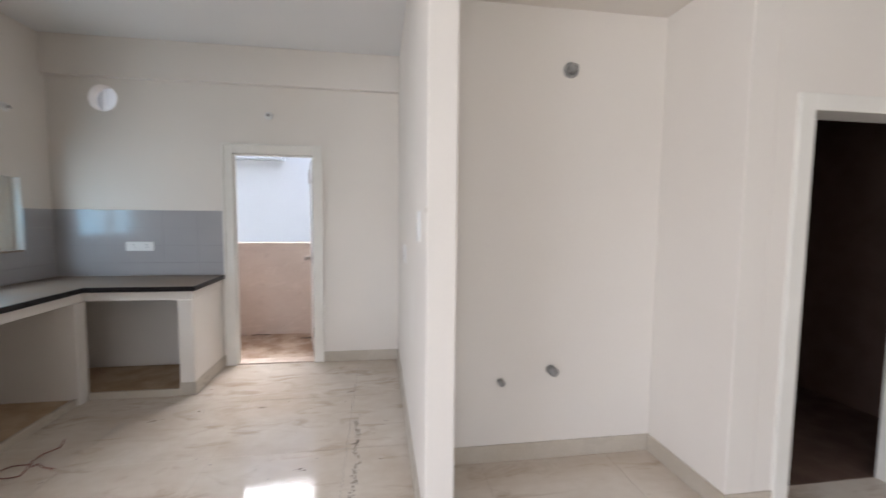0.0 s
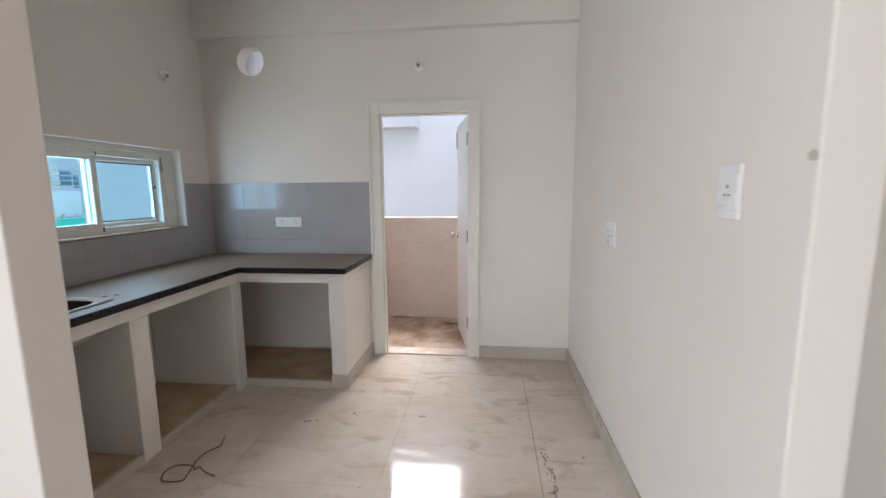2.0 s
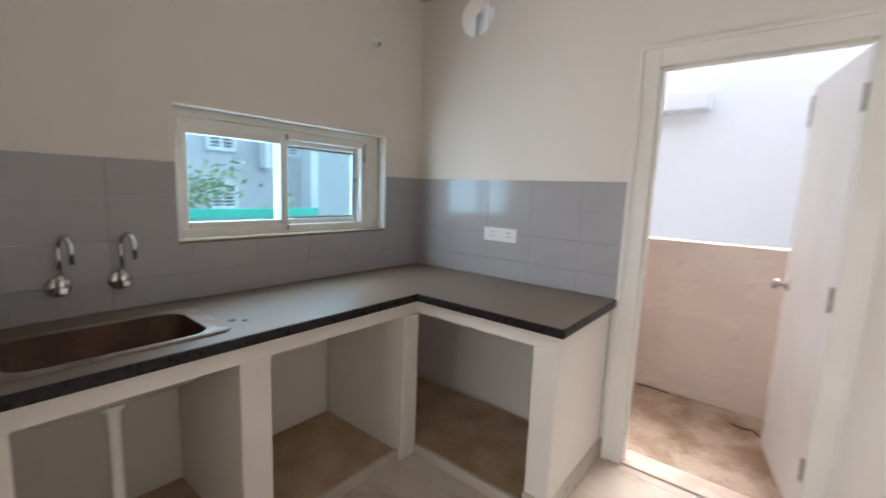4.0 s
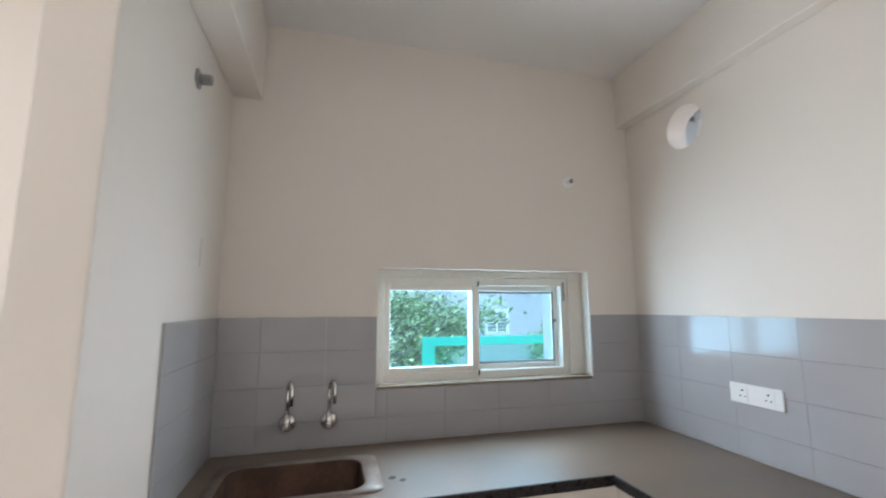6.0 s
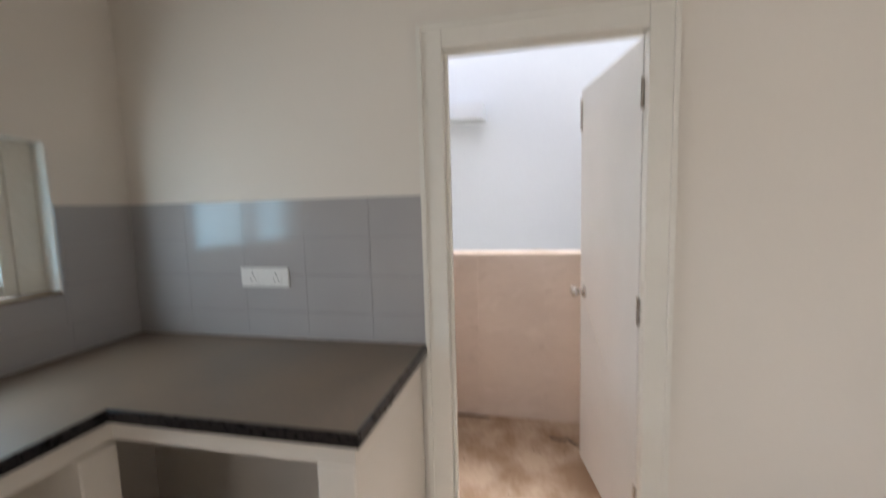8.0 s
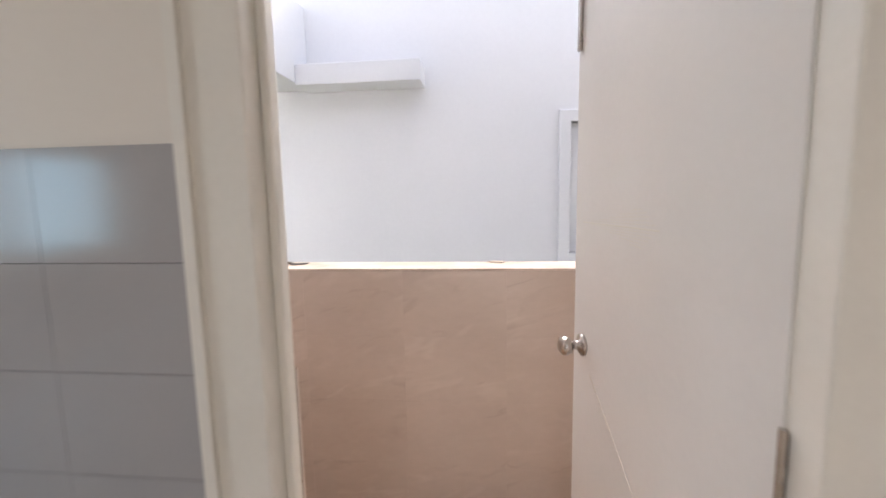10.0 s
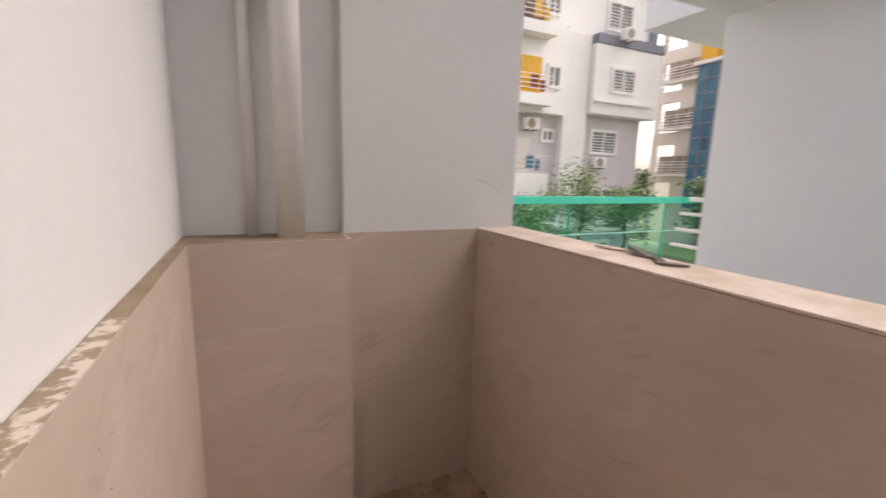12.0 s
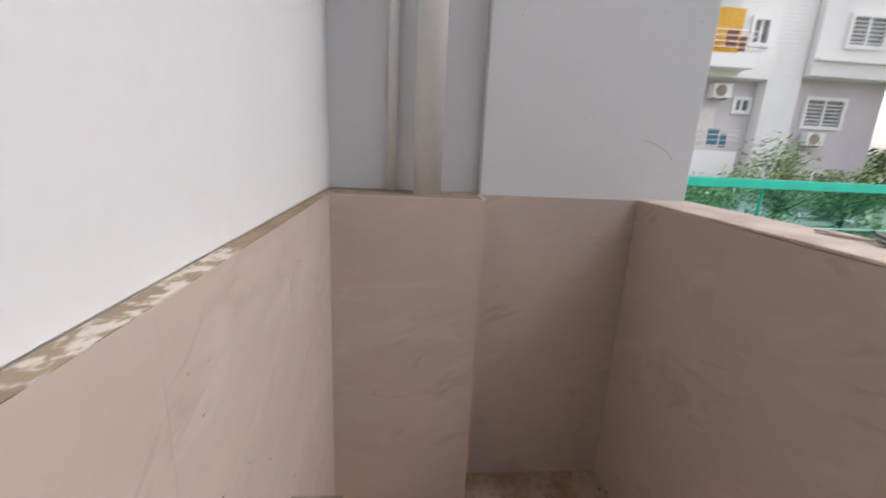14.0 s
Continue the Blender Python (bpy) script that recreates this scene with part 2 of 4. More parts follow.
# ---------------------------------------------------------------- mesh helpers
def box(bm, x0, y0, z0, x1, y1, z1, bevel=0.0):
    """An upright box between two corners, with softened edges if asked."""
    r = bmesh.ops.create_cube(bm, size=1.0)
    vs = r["verts"]
    bmesh.ops.scale(bm, vec=(abs(x1 - x0), abs(y1 - y0), abs(z1 - z0)), verts=vs)
    bmesh.ops.translate(bm, vec=((x0 + x1) / 2, (y0 + y1) / 2, (z0 + z1) / 2), verts=vs)
    if bevel:
        es = list({e for v in vs for e in v.link_edges})
        bmesh.ops.bevel(bm, geom=es, offset=bevel, segments=2, affect="EDGES", profile=0.5)
    return bm


def boxes(rows, bevel=0.0):
    bm = bmesh.new()
    for r in rows:
        box(bm, *r, bevel=bevel)
    return bm


def cyl(bm, a, b, r0, r1=None, seg=20, caps=True):
    """A round bar from a to b."""
    a, b = Vector(a), Vector(b)
    d = b - a
    m = Matrix.Translation((a + b) / 2) @ d.to_track_quat("Z", "Y").to_matrix().to_4x4()
    bmesh.ops.create_cone(bm, cap_ends=caps, segments=seg, radius1=r0, radius2=r0 if r1 is None else r1, depth=d.length, matrix=m)
    return bm


def tube(bm, pts, r, seg=10):
    """A round tube along points."""
    pts = [Vector(p) for p in pts]
    rings = []
    up = Vector((0.13, 0.31, 0.94))
    for i, p in enumerate(pts):
        d = (pts[min(i + 1, len(pts) - 1)] - pts[max(i - 1, 0)]).normalized()
        s = d.cross(up).normalized()
        u = s.cross(d).normalized()
        rings.append([bm.verts.new(p + r * (math.cos(k * math.tau / seg) * s + math.sin(k * math.tau / seg) * u)) for k in range(seg)])
    for a, b in zip(rings, rings[1:]):
        for k in range(seg):
            bm.faces.new((a[k], a[(k + 1) % seg], b[(k + 1) % seg], b[k]))
    bm.faces.new(rings[0][::-1])
    bm.faces.new(rings[-1])
    return bm


def lathe(bm, profile, m=Matrix(), seg=24):
    """A turned shape: rows of radius and height."""
    rings = [[bm.verts.new(m @ Vector((r * math.cos(k * math.tau / seg), r * math.sin(k * math.tau / seg), z))) for k in range(seg)] for r, z in profile]
    for a, b in zip(rings, rings[1:]):
        for k in range(seg):
            bm.faces.new((a[k], a[(k + 1) % seg], b[(k + 1) % seg], b[k]))
    bm.faces.new(rings[0][::-1])
    bm.faces.new(rings[-1])
    return bm


def link(name, bm, material, smooth=False):
    bmesh.ops.recalc_face_normals(bm, faces=bm.faces)
    me = bpy.data.meshes.new(name)
    bm.to_mesh(me)
    bm.free()
    me.materials.append(material)
    if smooth:
        for p in me.polygons:
            p.use_smooth = True
    return new(name, me)


def part(name, bm, material, parent, label="", smooth=False):
    ob = link(name, bm, material, smooth)
    ob.parent = parent
    if label:
        ob["label"] = label
    return ob


def thing(name, at, label, category, group="", kind="", turn=0):
    ob = new(name)
    ob.empty_display_size = 0.1
    ob.matrix_basis = pose(*at, 0, 0, turn)
    return tagged(ob, label, category, group, kind)


def grid_slab(xs, ys, skip, z0, z1):
    """One slab over a grid of cells, less those skipped."""
    bm = bmesh.new()
    vs = {}

    def v(i, j, k):
        if (i, j, k) not in vs:
            vs[i, j, k] = bm.verts.new((xs[i], ys[j], (z0, z1)[k]))
        return vs[i, j, k]

    cells = {(i, j) for i in range(len(xs) - 1) for j in range(len(ys) - 1)} - set(skip)
    for i, j in cells:
        for k in (0, 1):
            bm.faces.new((v(i, j, k), v(i + 1, j, k), v(i + 1, j + 1, k), v(i, j + 1, k)))
        for di, dj, p, q in ((-1, 0, (0, 0), (0, 1)), (1, 0, (1, 0), (1, 1)), (0, -1, (0, 0), (1, 0)), (0, 1, (0, 1), (1, 1))):
            if (i + di, j + dj) not in cells:
                bm.faces.new((v(i + p[0], j + p[1], 0), v(i + q[0], j + q[1], 0), v(i + q[0], j + q[1], 1), v(i + p[0], j + p[1], 1)))
    return bm


def solid(name, rows, material, label, category="", bevel=0.0, kind="structure"):
    return tagged(link(name, boxes(rows, bevel), material), label, category, "", kind)


# ---------------------------------------------------------------- shell of the flat
CEILING = 3.02
YN, YO = 0.0, 0.118         # kitchen and balcony faces of the north wall
YS = -2.30                  # kitchen face of the south stub wall
XE = 3.10                   # kitchen face of the east wall
DX0, DX1, DZ = 1.45, 2.345, 2.135   # rough opening of the balcony door
HX, HZ, HR = 0.452, 2.505, 0.117    # round vent hole


def wall_with_round_hole(x0, x1, z0, z1, cx, cz, r, y0, y1, seg=40):
    bm = bmesh.new()
    cell = (cx - 0.2, cx + 0.2, cz - 0.2, cz + 0.2)
    for a in ((x0, z0, x1, cell[2]), (x0, cell[3], x1, z1), (x0, cell[2], cell[0], cell[3]), (cell[1], cell[2], x1, cell[3])):
        box(bm, a[0], y0, a[1], a[2], y1, a[3])
    rings = []
    for y in (y0, y1):
        inner, outer = [], []
        for k in range(seg):
            c, s = math.cos(k * math.tau / seg), math.sin(k * math.tau / seg)
            q = 0.2 / max(abs(c), abs(s))
            inner.append(bm.verts.new((cx + r * c, y, cz + r * s)))
            outer.append(bm.verts.new((cx + q * c, y, cz + q * s)))
        rings.append((inner, outer))
    for k in range(seg):
        j = (k + 1) % seg
        for inner, outer in rings:
            bm.faces.new((inner[k], inner[j], outer[j], outer[k]))
        bm.faces.new((rings[0][0][k], rings[0][0][j], rings[1][0][j], rings[1][0][k]))
    return bm


bm = wall_with_round_hole(-0.2, DX0, 0.0, CEILING, HX, HZ, HR, YN, YO)
box(bm, DX0, YN, DZ, DX1, YO, CEILING)
box(bm, DX1, YN, 0.0, 3.23, YO, CEILING)
tagged(link("wall_north", bm, WALL), "cream painted wall with round vent hole and doorway", "wall", "", "structure")

WY0, WY1, WZ0, WZ1 = -1.56, -0.33, 1.15, 1.757   # window opening
solid("wall_west", [(-0.2, -2.45, 0, 0, WY0, CEILING), (-0.2, WY1, 0, 0, YN, CEILING), (-0.2, WY0, 0, 0, WY1, WZ0), (-0.2, WY0, WZ1, 0, WY1, CEILING)],
      WALL, "cream painted wall with a low wide window", "wall")
solid("wall_south", [(0, -2.45, 0, 1.10, YS, CEILING)], WALL, "short cream painted wall beside the sink", "wall", 0.006)
solid("wall_east", [(XE, -2.52, 0, 3.23, YN, CEILING)], WALL, "cream painted wall with sockets, ending in the hall", "wall", 0.006)
solid("beam_north", [(0, -0.07, 2.68, XE, YN - 0.001, CEILING)], WALL, "cream painted shallow beam under the ceiling", "beam", 0.004)
solid("beam_south", [(0, YS + 0.001, 2.60, 1.10, -2.16, CEILING), (1.10, -2.45, 2.60, XE, -2.16, CEILING)], WALL, "cream painted beam across the kitchen entrance", "beam", 0.004)
solid("niche_wall", [(3.23, -1.92, 0, 4.75, -1.77, CEILING), (4.60, -2.52, 0, 4.75, -1.92, CEILING)], WALL, "cream painted wash niche with capped pipes", "wall", 0.004)
solid("niche_lintel", [(3.23, -2.52, 2.66, 4.60, -1.92, CEILING)], WALL, "cream painted loft slab over the wash niche", "wall")
solid("wall_hall_north", [(4.75, -2.52, 0, 4.86, -2.37, CEILING), (4.86, -2.52, 2.07, 5.8, -2.37, CEILING), (5.8, -2.52, 0, 6.6, -2.37, CEILING)], WALL, "cream painted wall with a doorway to a dark room", "wall")
solid("wall_hall_east", [(6.6, -9.2, 0, 6.75, -2.37, CEILING)], WALL, "cream painted hall wall", "wall")
solid("wall_hall_south", [(-0.2, -9.2, 0, 1.0, -9.05, CEILING), (3.8, -9.2, 0, 6.6, -9.05, CEILING), (1.0, -9.2, 2.4, 3.8, -9.05, CEILING), (1.0, -9.2, 0, 3.8, -9.05, 0.12)],
      WALL, "cream painted hall wall with a balcony opening", "wall")
solid("wall_hall_west", [(-0.2, -3.9, 0, 0, -2.45, CEILING), (-0.2, -9.05, 0, 0, -6.1, CEILING), (-0.2, -6.1, 0, 0, -3.9, 0.3), (-0.2, -6.1, 2.4, 0, -3.9, CEILING)],
      WALL, "cream painted hall wall with a wide window", "wall")
solid("ceiling", [(-0.2, -9.2, CEILING, 6.75, YO, CEILING + 0.15)], CEIL, "plain off-white painted ceiling", "ceiling")
# all surfaces coloured dark so that the room reads as unlit
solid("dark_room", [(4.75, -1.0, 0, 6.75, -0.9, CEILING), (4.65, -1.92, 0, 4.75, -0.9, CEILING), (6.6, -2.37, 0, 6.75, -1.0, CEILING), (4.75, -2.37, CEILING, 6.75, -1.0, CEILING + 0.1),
                    (4.75, -2.37, -0.05, 6.6, -1.0, 0.004)], SHADEBROWN, "unlit room beyond the doorway, its shade put into a dark brown colour", "room")

# ---------------------------------------------------------------- kitchen: doorway, window
def door_frame():
    f = thing("door_1", (0, 0, 0), "cream painted wooden door frame, doorway open to the balcony", "door frame", kind="structure")
    for nm, r in (("jamb", (DX0, -0.012, 0, 1.535, 0.082, DZ)), ("jamb", (2.262, -0.012, 0, DX1, 0.082, DZ)), ("head", (1.535, -0.012, 2.05, 2.262, 0.082, DZ))):
        part(nm, boxes([r], 0.004), TRIM, f)
    part("stop", boxes([(1.535, 0.028, 0, 1.549, 0.05, 2.05)], 0.003), TRIM, f)
    part("stop", boxes([(1.549, 0.028, 2.036, 2.248, 0.05, 2.05)], 0.003), TRIM, f)
    part("architrave", boxes([(DX0 - 0.012, -0.022, 0, DX0 + 0.006, -0.0125, DZ + 0.012), (DX1 - 0.006, -0.022, 0, DX1 + 0.012, -0.0125, DZ + 0.012), (DX0 + 0.006, -0.022, DZ - 0.006, DX1 - 0.006, -0.0125, DZ + 0.012)]), TRIM, f)
    part("threshold", boxes([(1.535, 0.0, -0.02, 2.262, YO + 0.03, 0.012)], 0.004), COPING, f, "dusty stone threshold")


door_frame()


def balcony_door():
    """Leaf in local axes: x from the hinge to the free edge, y the thickness."""
    d = thing("door_2", (2.257, 0.055, 0.014), "white flush balcony door standing open, with grooves and a steel knob", "door", kind="structure", turn=101.2)
    W, H, T = 0.715, 2.03, 0.034
    part("leaf", boxes([(0, -T, 0, W, 0, H)], 0.003), DOORPAINT, d)
    bm = bmesh.new()
    box(bm, 0.30, 0, 1.335, 0.66, 0.0012, 1.3385)
    for k in range(1, 10):
        a = radians(k * 1.6)
        for s in (1, -1):
            x0, x1 = 0.30 + 0.012 * k, 0.66 - 0.05 * k
            if x1 - x0 > 0.05:
                r = 0.20
                v = [bm.verts.new((x, 0.0008, 1.337 + s * (0.008 * k) * (1.2 - (x - 0.30) / 0.5) + dz)) for x, dz in ((x0, 0), (x1, 0), (x1, 0.0016), (x0, 0.0016))]
                bm.faces.new(v)
    part("groove", bm, TRIM, d, "fine fan of horizontal grooves")
    bm = bmesh.new()
    tube(bm, [(0.60, 0.0, 0.90), (0.45, 0.0, 0.78), (0.30, 0.0, 0.655)], 0.0016, 6)
    part("groove", bm, TRIM, d, "long slanting groove")
    for side, face in ((1, 0.0), (-1, -T)):
        k = part("knob", lathe(bmesh.new(), [(0.033, 0), (0.033, 0.006), (0.026, 0.010), (0.014, 0.014), (0.013, 0.034), (0.024, 0.040), (0.029, 0.052), (0.026, 0.066), (0.016, 0.072), (0.004, 0.073)],
                               pose(W - 0.065, face, 0.972, -90 * side, 0, 0)), STEEL, d, "round brushed steel knob", True)
    part("bolt", boxes([(W - 0.028, 0.0, 1.82, W - 0.012, 0.012, 1.98)], 0.003), STEEL, d, "steel tower bolt near the top of the leaf")
    part("latch_plate", boxes([(W, -0.027, 0.92, W + 0.0015, -0.008, 1.03)]), STEEL, d)
    for z in (0.22, 0.98, 1.78):
        h = part("hinge", boxes([(-0.012, -0.03, z, 0.001, -0.002, z + 0.10)], 0.002), STEEL, d, "steel butt hinge")
        part("pin", cyl(bmesh.new(), (-0.008, 0.004, z - 0.004), (-0.008, 0.004, z + 0.104), 0.006, seg=10), STEEL, h)


balcony_door()


def kitchen_window():
    w = thing("window_1", (0, 0, 0), "white two-panel sliding window in a deep reveal", "window", kind="structure")
    xa, xb = -0.155, -0.075
    y0, y1, z0, z1 = WY0, -0.425, WZ0 + 0.012, 1.718
    part("infill", boxes([(xa, y1, z0, xb + 0.004, WY1, WZ1), (xa, y0, z1, xb + 0.004, y1, WZ1)], 0.003), UPVC, w, "filled jamb and head strip")
    t = 0.045
    fr = part("frame", boxes([(xa, y0, z0, xb, y0 + t, z1), (xa, y1 - t, z0, xb, y1, z1), (xa, y0 + t, z0, xb, y1 - t, z0 + t), (xa, y0 + t, z1 - t, xb, y1 - t, z1)], 0.004), UPVC, w)

    def sash(nm, a, b, x0, x1, label):
        s = 0.042
        zb, zt = z0 + t - 0.012, z1 - t + 0.012
        o = part(nm, boxes([(x0, a, zb, x1, a + s, zt), (x0, b - s, zb, x1, b, zt), (x0, a + s, zb, x1, b - s, zb + s), (x0, a + s, zt - s, x1, b - s, zt)], 0.005), UPVC, w, label)
        g = part("pane", boxes([((x0 + x1) / 2 - 0.003, a + s, zb + s, (x0 + x1) / 2 + 0.003, b - s, zt - s)]), GLASS, o)
        g.visible_shadow = False
        return o, (a + s, b - s, zb + s, zt - s)

    sash("sash", y0 + t - 0.012, -0.985, -0.108, -0.078, "inner sliding sash")
    o, (a, b, c, d) = sash("sash", -1.03, y1 - t + 0.012, -0.146, -0.116, "outer sliding sash with grey gasket")
    part("gasket", boxes([(-0.114, a, c, -0.110, a + 0.016, d), (-0.114, b - 0.014, c, -0.110, b, d), (-0.114, a + 0.016, c, -0.110, b - 0.014, c + 0.012), (-0.114, a + 0.016, d - 0.014, -0.110, b - 0.014, d)]), ALU, o)
    part("catch", boxes([(-0.076, -1.004, z0 + 0.26, -0.066, -0.994, z0 + 0.33)], 0.002), UPVC, w)
    part("catch", boxes([(-0.112, y1 - 0.075, z0 + 0.30, -0.10, y1 - 0.065, z0 + 0.32)], 0.002), GASKET, w)
    part("track", boxes([(-0.074, -0.995, z0 + 0.018, -0.07, -0.985, z0 + 0.05), (-0.074, -0.995, z1 - 0.05, -0.07, -0.985, z1 - 0.02), (-0.0735, -0.455, z1 - 0.13, -0.0705, -0.447, z1 - 0.02)]), GASKET, w)
    part("window_sill", boxes([(-0.075, y0, WZ0, 0.006, WY1, WZ0 + 0.012)], 0.003), MORTAR, w, "dirty brown cement sill")


kitchen_window()

# ---------------------------------------------------------------- kitchen platform
CT = 0.896


SX0, SX1, SY0, SY1 = 0.20, 0.535, -2.175, -1.64


def kitchen_platform():
    c = thing("kitchen_platform", (0, 0, 0), "cream plastered masonry kitchen platform with open bays", "counter")
    e = 0.004
    part("slab", grid_slab((e, SX0 - 0.01, SX1 + 0.01, 0.62, 1.415), (YS + e, SY0 - 0.01, SY1 + 0.01, -0.665, -e), {(1, 1), (3, 0), (3, 1), (3, 2)}, 0.785, 0.857), WALL, c)
    for r in ((e, YS + e, 0.0, 0.62, -2.172, 0.785), (e, -1.597, 0.0, 0.622, -1.478, 0.785), (e, -0.782, 0.0, 0.645, -0.672, 0.785), (1.302, -0.668, 0.0, 1.415, -e, 0.785)):
        part("pier", boxes([r], 0.006), WALL, c)
    for r in ((0.01, -2.172, 0, 0.60, -1.597, 0.045), (0.01, -1.478, 0, 0.60, -0.782, 0.045), (0.01, -0.672, 0, 1.302, -0.04, 0.045)):
        part("bay_floor", boxes([r]), DUSTFLOOR, c, "dusty brown bay floor")
    part("kerb", boxes([(0.60, -2.172, 0, 0.625, -1.597, 0.058)], 0.004), SKIRT, c)
    part("kerb", boxes([(0.60, -1.478, 0, 0.625, -0.782, 0.058)], 0.004), SKIRT, c)
    part("kerb", boxes([(0.645, -0.69, 0, 1.302, -0.666, 0.058)], 0.004), SKIRT, c)
    part("skirting", boxes([(1.300, -0.678, 0, 1.425, -0.668, 0.105), (1.416, -0.668, 0, 1.425, -e, 0.105)], 0.002), SKIRT, c, "beige tile skirting round the platform end")


kitchen_platform()


def worktop():
    w = thing("worktop", (0, 0, 0), "dusty dark granite worktop with polished black edge", "worktop")
    part("top", grid_slab((0.009, SX0, SX1, 0.645, 1.432), (YS + 0.002, SY0, SY1, -0.69, -0.009), {(1, 1), (3, 0), (3, 1), (3, 2)}, 0.858, CT), GRANTOP, w)
    bm = bmesh.new()
    box(bm, 0.645, YS + 0.002, 0.857, 0.657, -0.702, CT + 0.001, 0.005)
    box(bm, 0.645, -0.702, 0.857, 1.444, -0.690, CT + 0.001, 0.005)
    box(bm, 1.432, -0.690, 0.857, 1.444, -0.009, CT + 0.001, 0.004)
    part("edge", bm, GRANITE, w, "rounded polished black edge")
    part("tap_hole", cyl(bmesh.new(), (0.445, -1.54, CT), (0.445, -1.54, CT + 0.0015), 0.014, seg=16), DARK, w)
    part("tap_hole", cyl(bmesh.new(), (0.478, -1.505, CT), (0.478, -1.505, CT + 0.0015), 0.012, seg=16), DARK, w)


worktop()


def rounded_rect(x0, y0, x1, y1, r, seg=6):
    pts = []
    for cx, cy, a0 in ((x1 - r, y1 - r, 0), (x0 + r, y1 - r, 90), (x0 + r, y0 + r, 180), (x1 - r, y0 + r, 270)):
        for k in range(seg + 1):
            a = radians(a0 + 90 * k / seg)
            pts.append((cx + r * math.cos(a), cy + r * math.sin(a)))
    return pts


def kitchen_sink():
    s = thing("kitchen_sink", (0, 0, 0), "single-bowl steel sink coated in brown dust, set in the worktop", "sink")

    def loop_shape(layers):
        bm = bmesh.new()
        rings = [[bm.verts.new((x, y, z)) for x, y in rounded_rect(*r, rad)] for r, rad, z in layers]
        for a, b in zip(rings, rings[1:]):
            for k in range(len(a)):
                j = (k + 1) % len(a)
                bm.faces.new((a[k], a[j], b[j], b[k]))
        return bm, rings

    bm, rings = loop_shape([((SX0 - 0.035, SY0 - 0.045, SX1 + 0.03, SY1 + 0.06), 0.05, CT + 0.001), ((SX0 - 0.033, SY0 - 0.043, SX1 + 0.028, SY1 + 0.058), 0.05, CT + 0.006), ((SX0 + 0.006, SY0 + 0.006, SX1 - 0.006, SY1 - 0.006), 0.07, CT + 0.005)])
    part("rim", bm, RIMSTEEL, s, "dusty steel rim", True)
    bm, rings = loop_shape([((SX0 + 0.006, SY0 + 0.006, SX1 - 0.006, SY1 - 0.006), 0.07, CT + 0.005), ((SX0 + 0.010, SY0 + 0.010, SX1 - 0.010, SY1 - 0.010), 0.07, CT - 0.01),
                            ((SX0 + 0.02, SY0 + 0.02, SX1 - 0.02, SY1 - 0.02), 0.07, CT - 0.15), ((SX0 + 0.05, SY0 + 0.05, SX1 - 0.05, SY1 - 0.05), 0.05, CT - 0.175)])
    bm.faces.new(rings[-1])
    part("bowl", bm, SINKBROWN, s, "brown dusty bowl", True)
    bm, rings = loop_shape([((SX0 + 0.003, SY0 + 0.003, SX1 - 0.003, SY1 - 0.003), 0.07, CT - 0.03), ((SX0 + 0.012, SY0 + 0.012, SX1 - 0.012, SY1 - 0.012), 0.07, CT - 0.155),
                            ((SX0 + 0.045, SY0 + 0.045, SX1 - 0.045, SY1 - 0.045), 0.05, CT - 0.186), ((SX0 + 0.09, SY0 + 0.10, SX1 - 0.09, SY1 - 0.10), 0.04, CT - 0.192)])
    bm.faces.new(rings[-1])
    part("shell", bm, DULLSTEEL, s, "bare steel underside of the bowl", True)
    part("drain", cyl(bmesh.new(), (0.36, -1.91, CT - 0.175), (0.36, -1.91, CT - 0.171), 0.04, seg=24), STEEL, s)
    part("waste_pipe", cyl(cyl(bmesh.new(), (0.36, -1.91, CT - 0.25), (0.36, -1.91, CT - 0.190), 0.034), (0.36, -1.91, 0.045), (0.36, -1.91, CT - 0.25), 0.019), PVC, s, "white plastic waste pipe")


kitchen_sink()


def bib_tap(y):
    """Wall tap with a tall swan neck over the sink."""
    t = thing("sink_tap", (0.0085, y, 1.02), "chrome wall tap with a tall swan neck, mounted on grey tiles", "tap", "taps over the sink")
    part("flange", lathe(bmesh.new(), [(0.040, 0), (0.040, 0.004), (0.034, 0.012), (0.020, 0.018)], pose(0, 0, 0, 0, 90, 0)), CHROME, t, "", True)
    part("body", cyl(cyl(bmesh.new(), (0.018, 0, 0), (0.062, 0, 0), 0.013), (0.05, 0, -0.018), (0.05, 0, 0.050), 0.022, 0.013), CHROME, t, "", True)
    pts = [(0.05, 0, 0.04), (0.05, 0, 0.12)] + [(0.05 + 0.038 - 0.038 * math.cos(a), 0.012 * (1 - math.cos(a)), 0.15 + 0.045 * math.sin(a)) for a in [math.pi * k / 10 for k in range(11)]] + [(0.126, 0.024, 0.10)]
    part("spout", tube(bmesh.new(), pts, 0.009, 12), CHROME, t, "curved chrome swan neck", True)
    part("lever", boxes([(0.062, -0.013, -0.012, 0.10, 0.013, 0.012)], 0.003), CHROME, t)
    return t


bib_tap(-1.97)
bib_tap(-1.785)


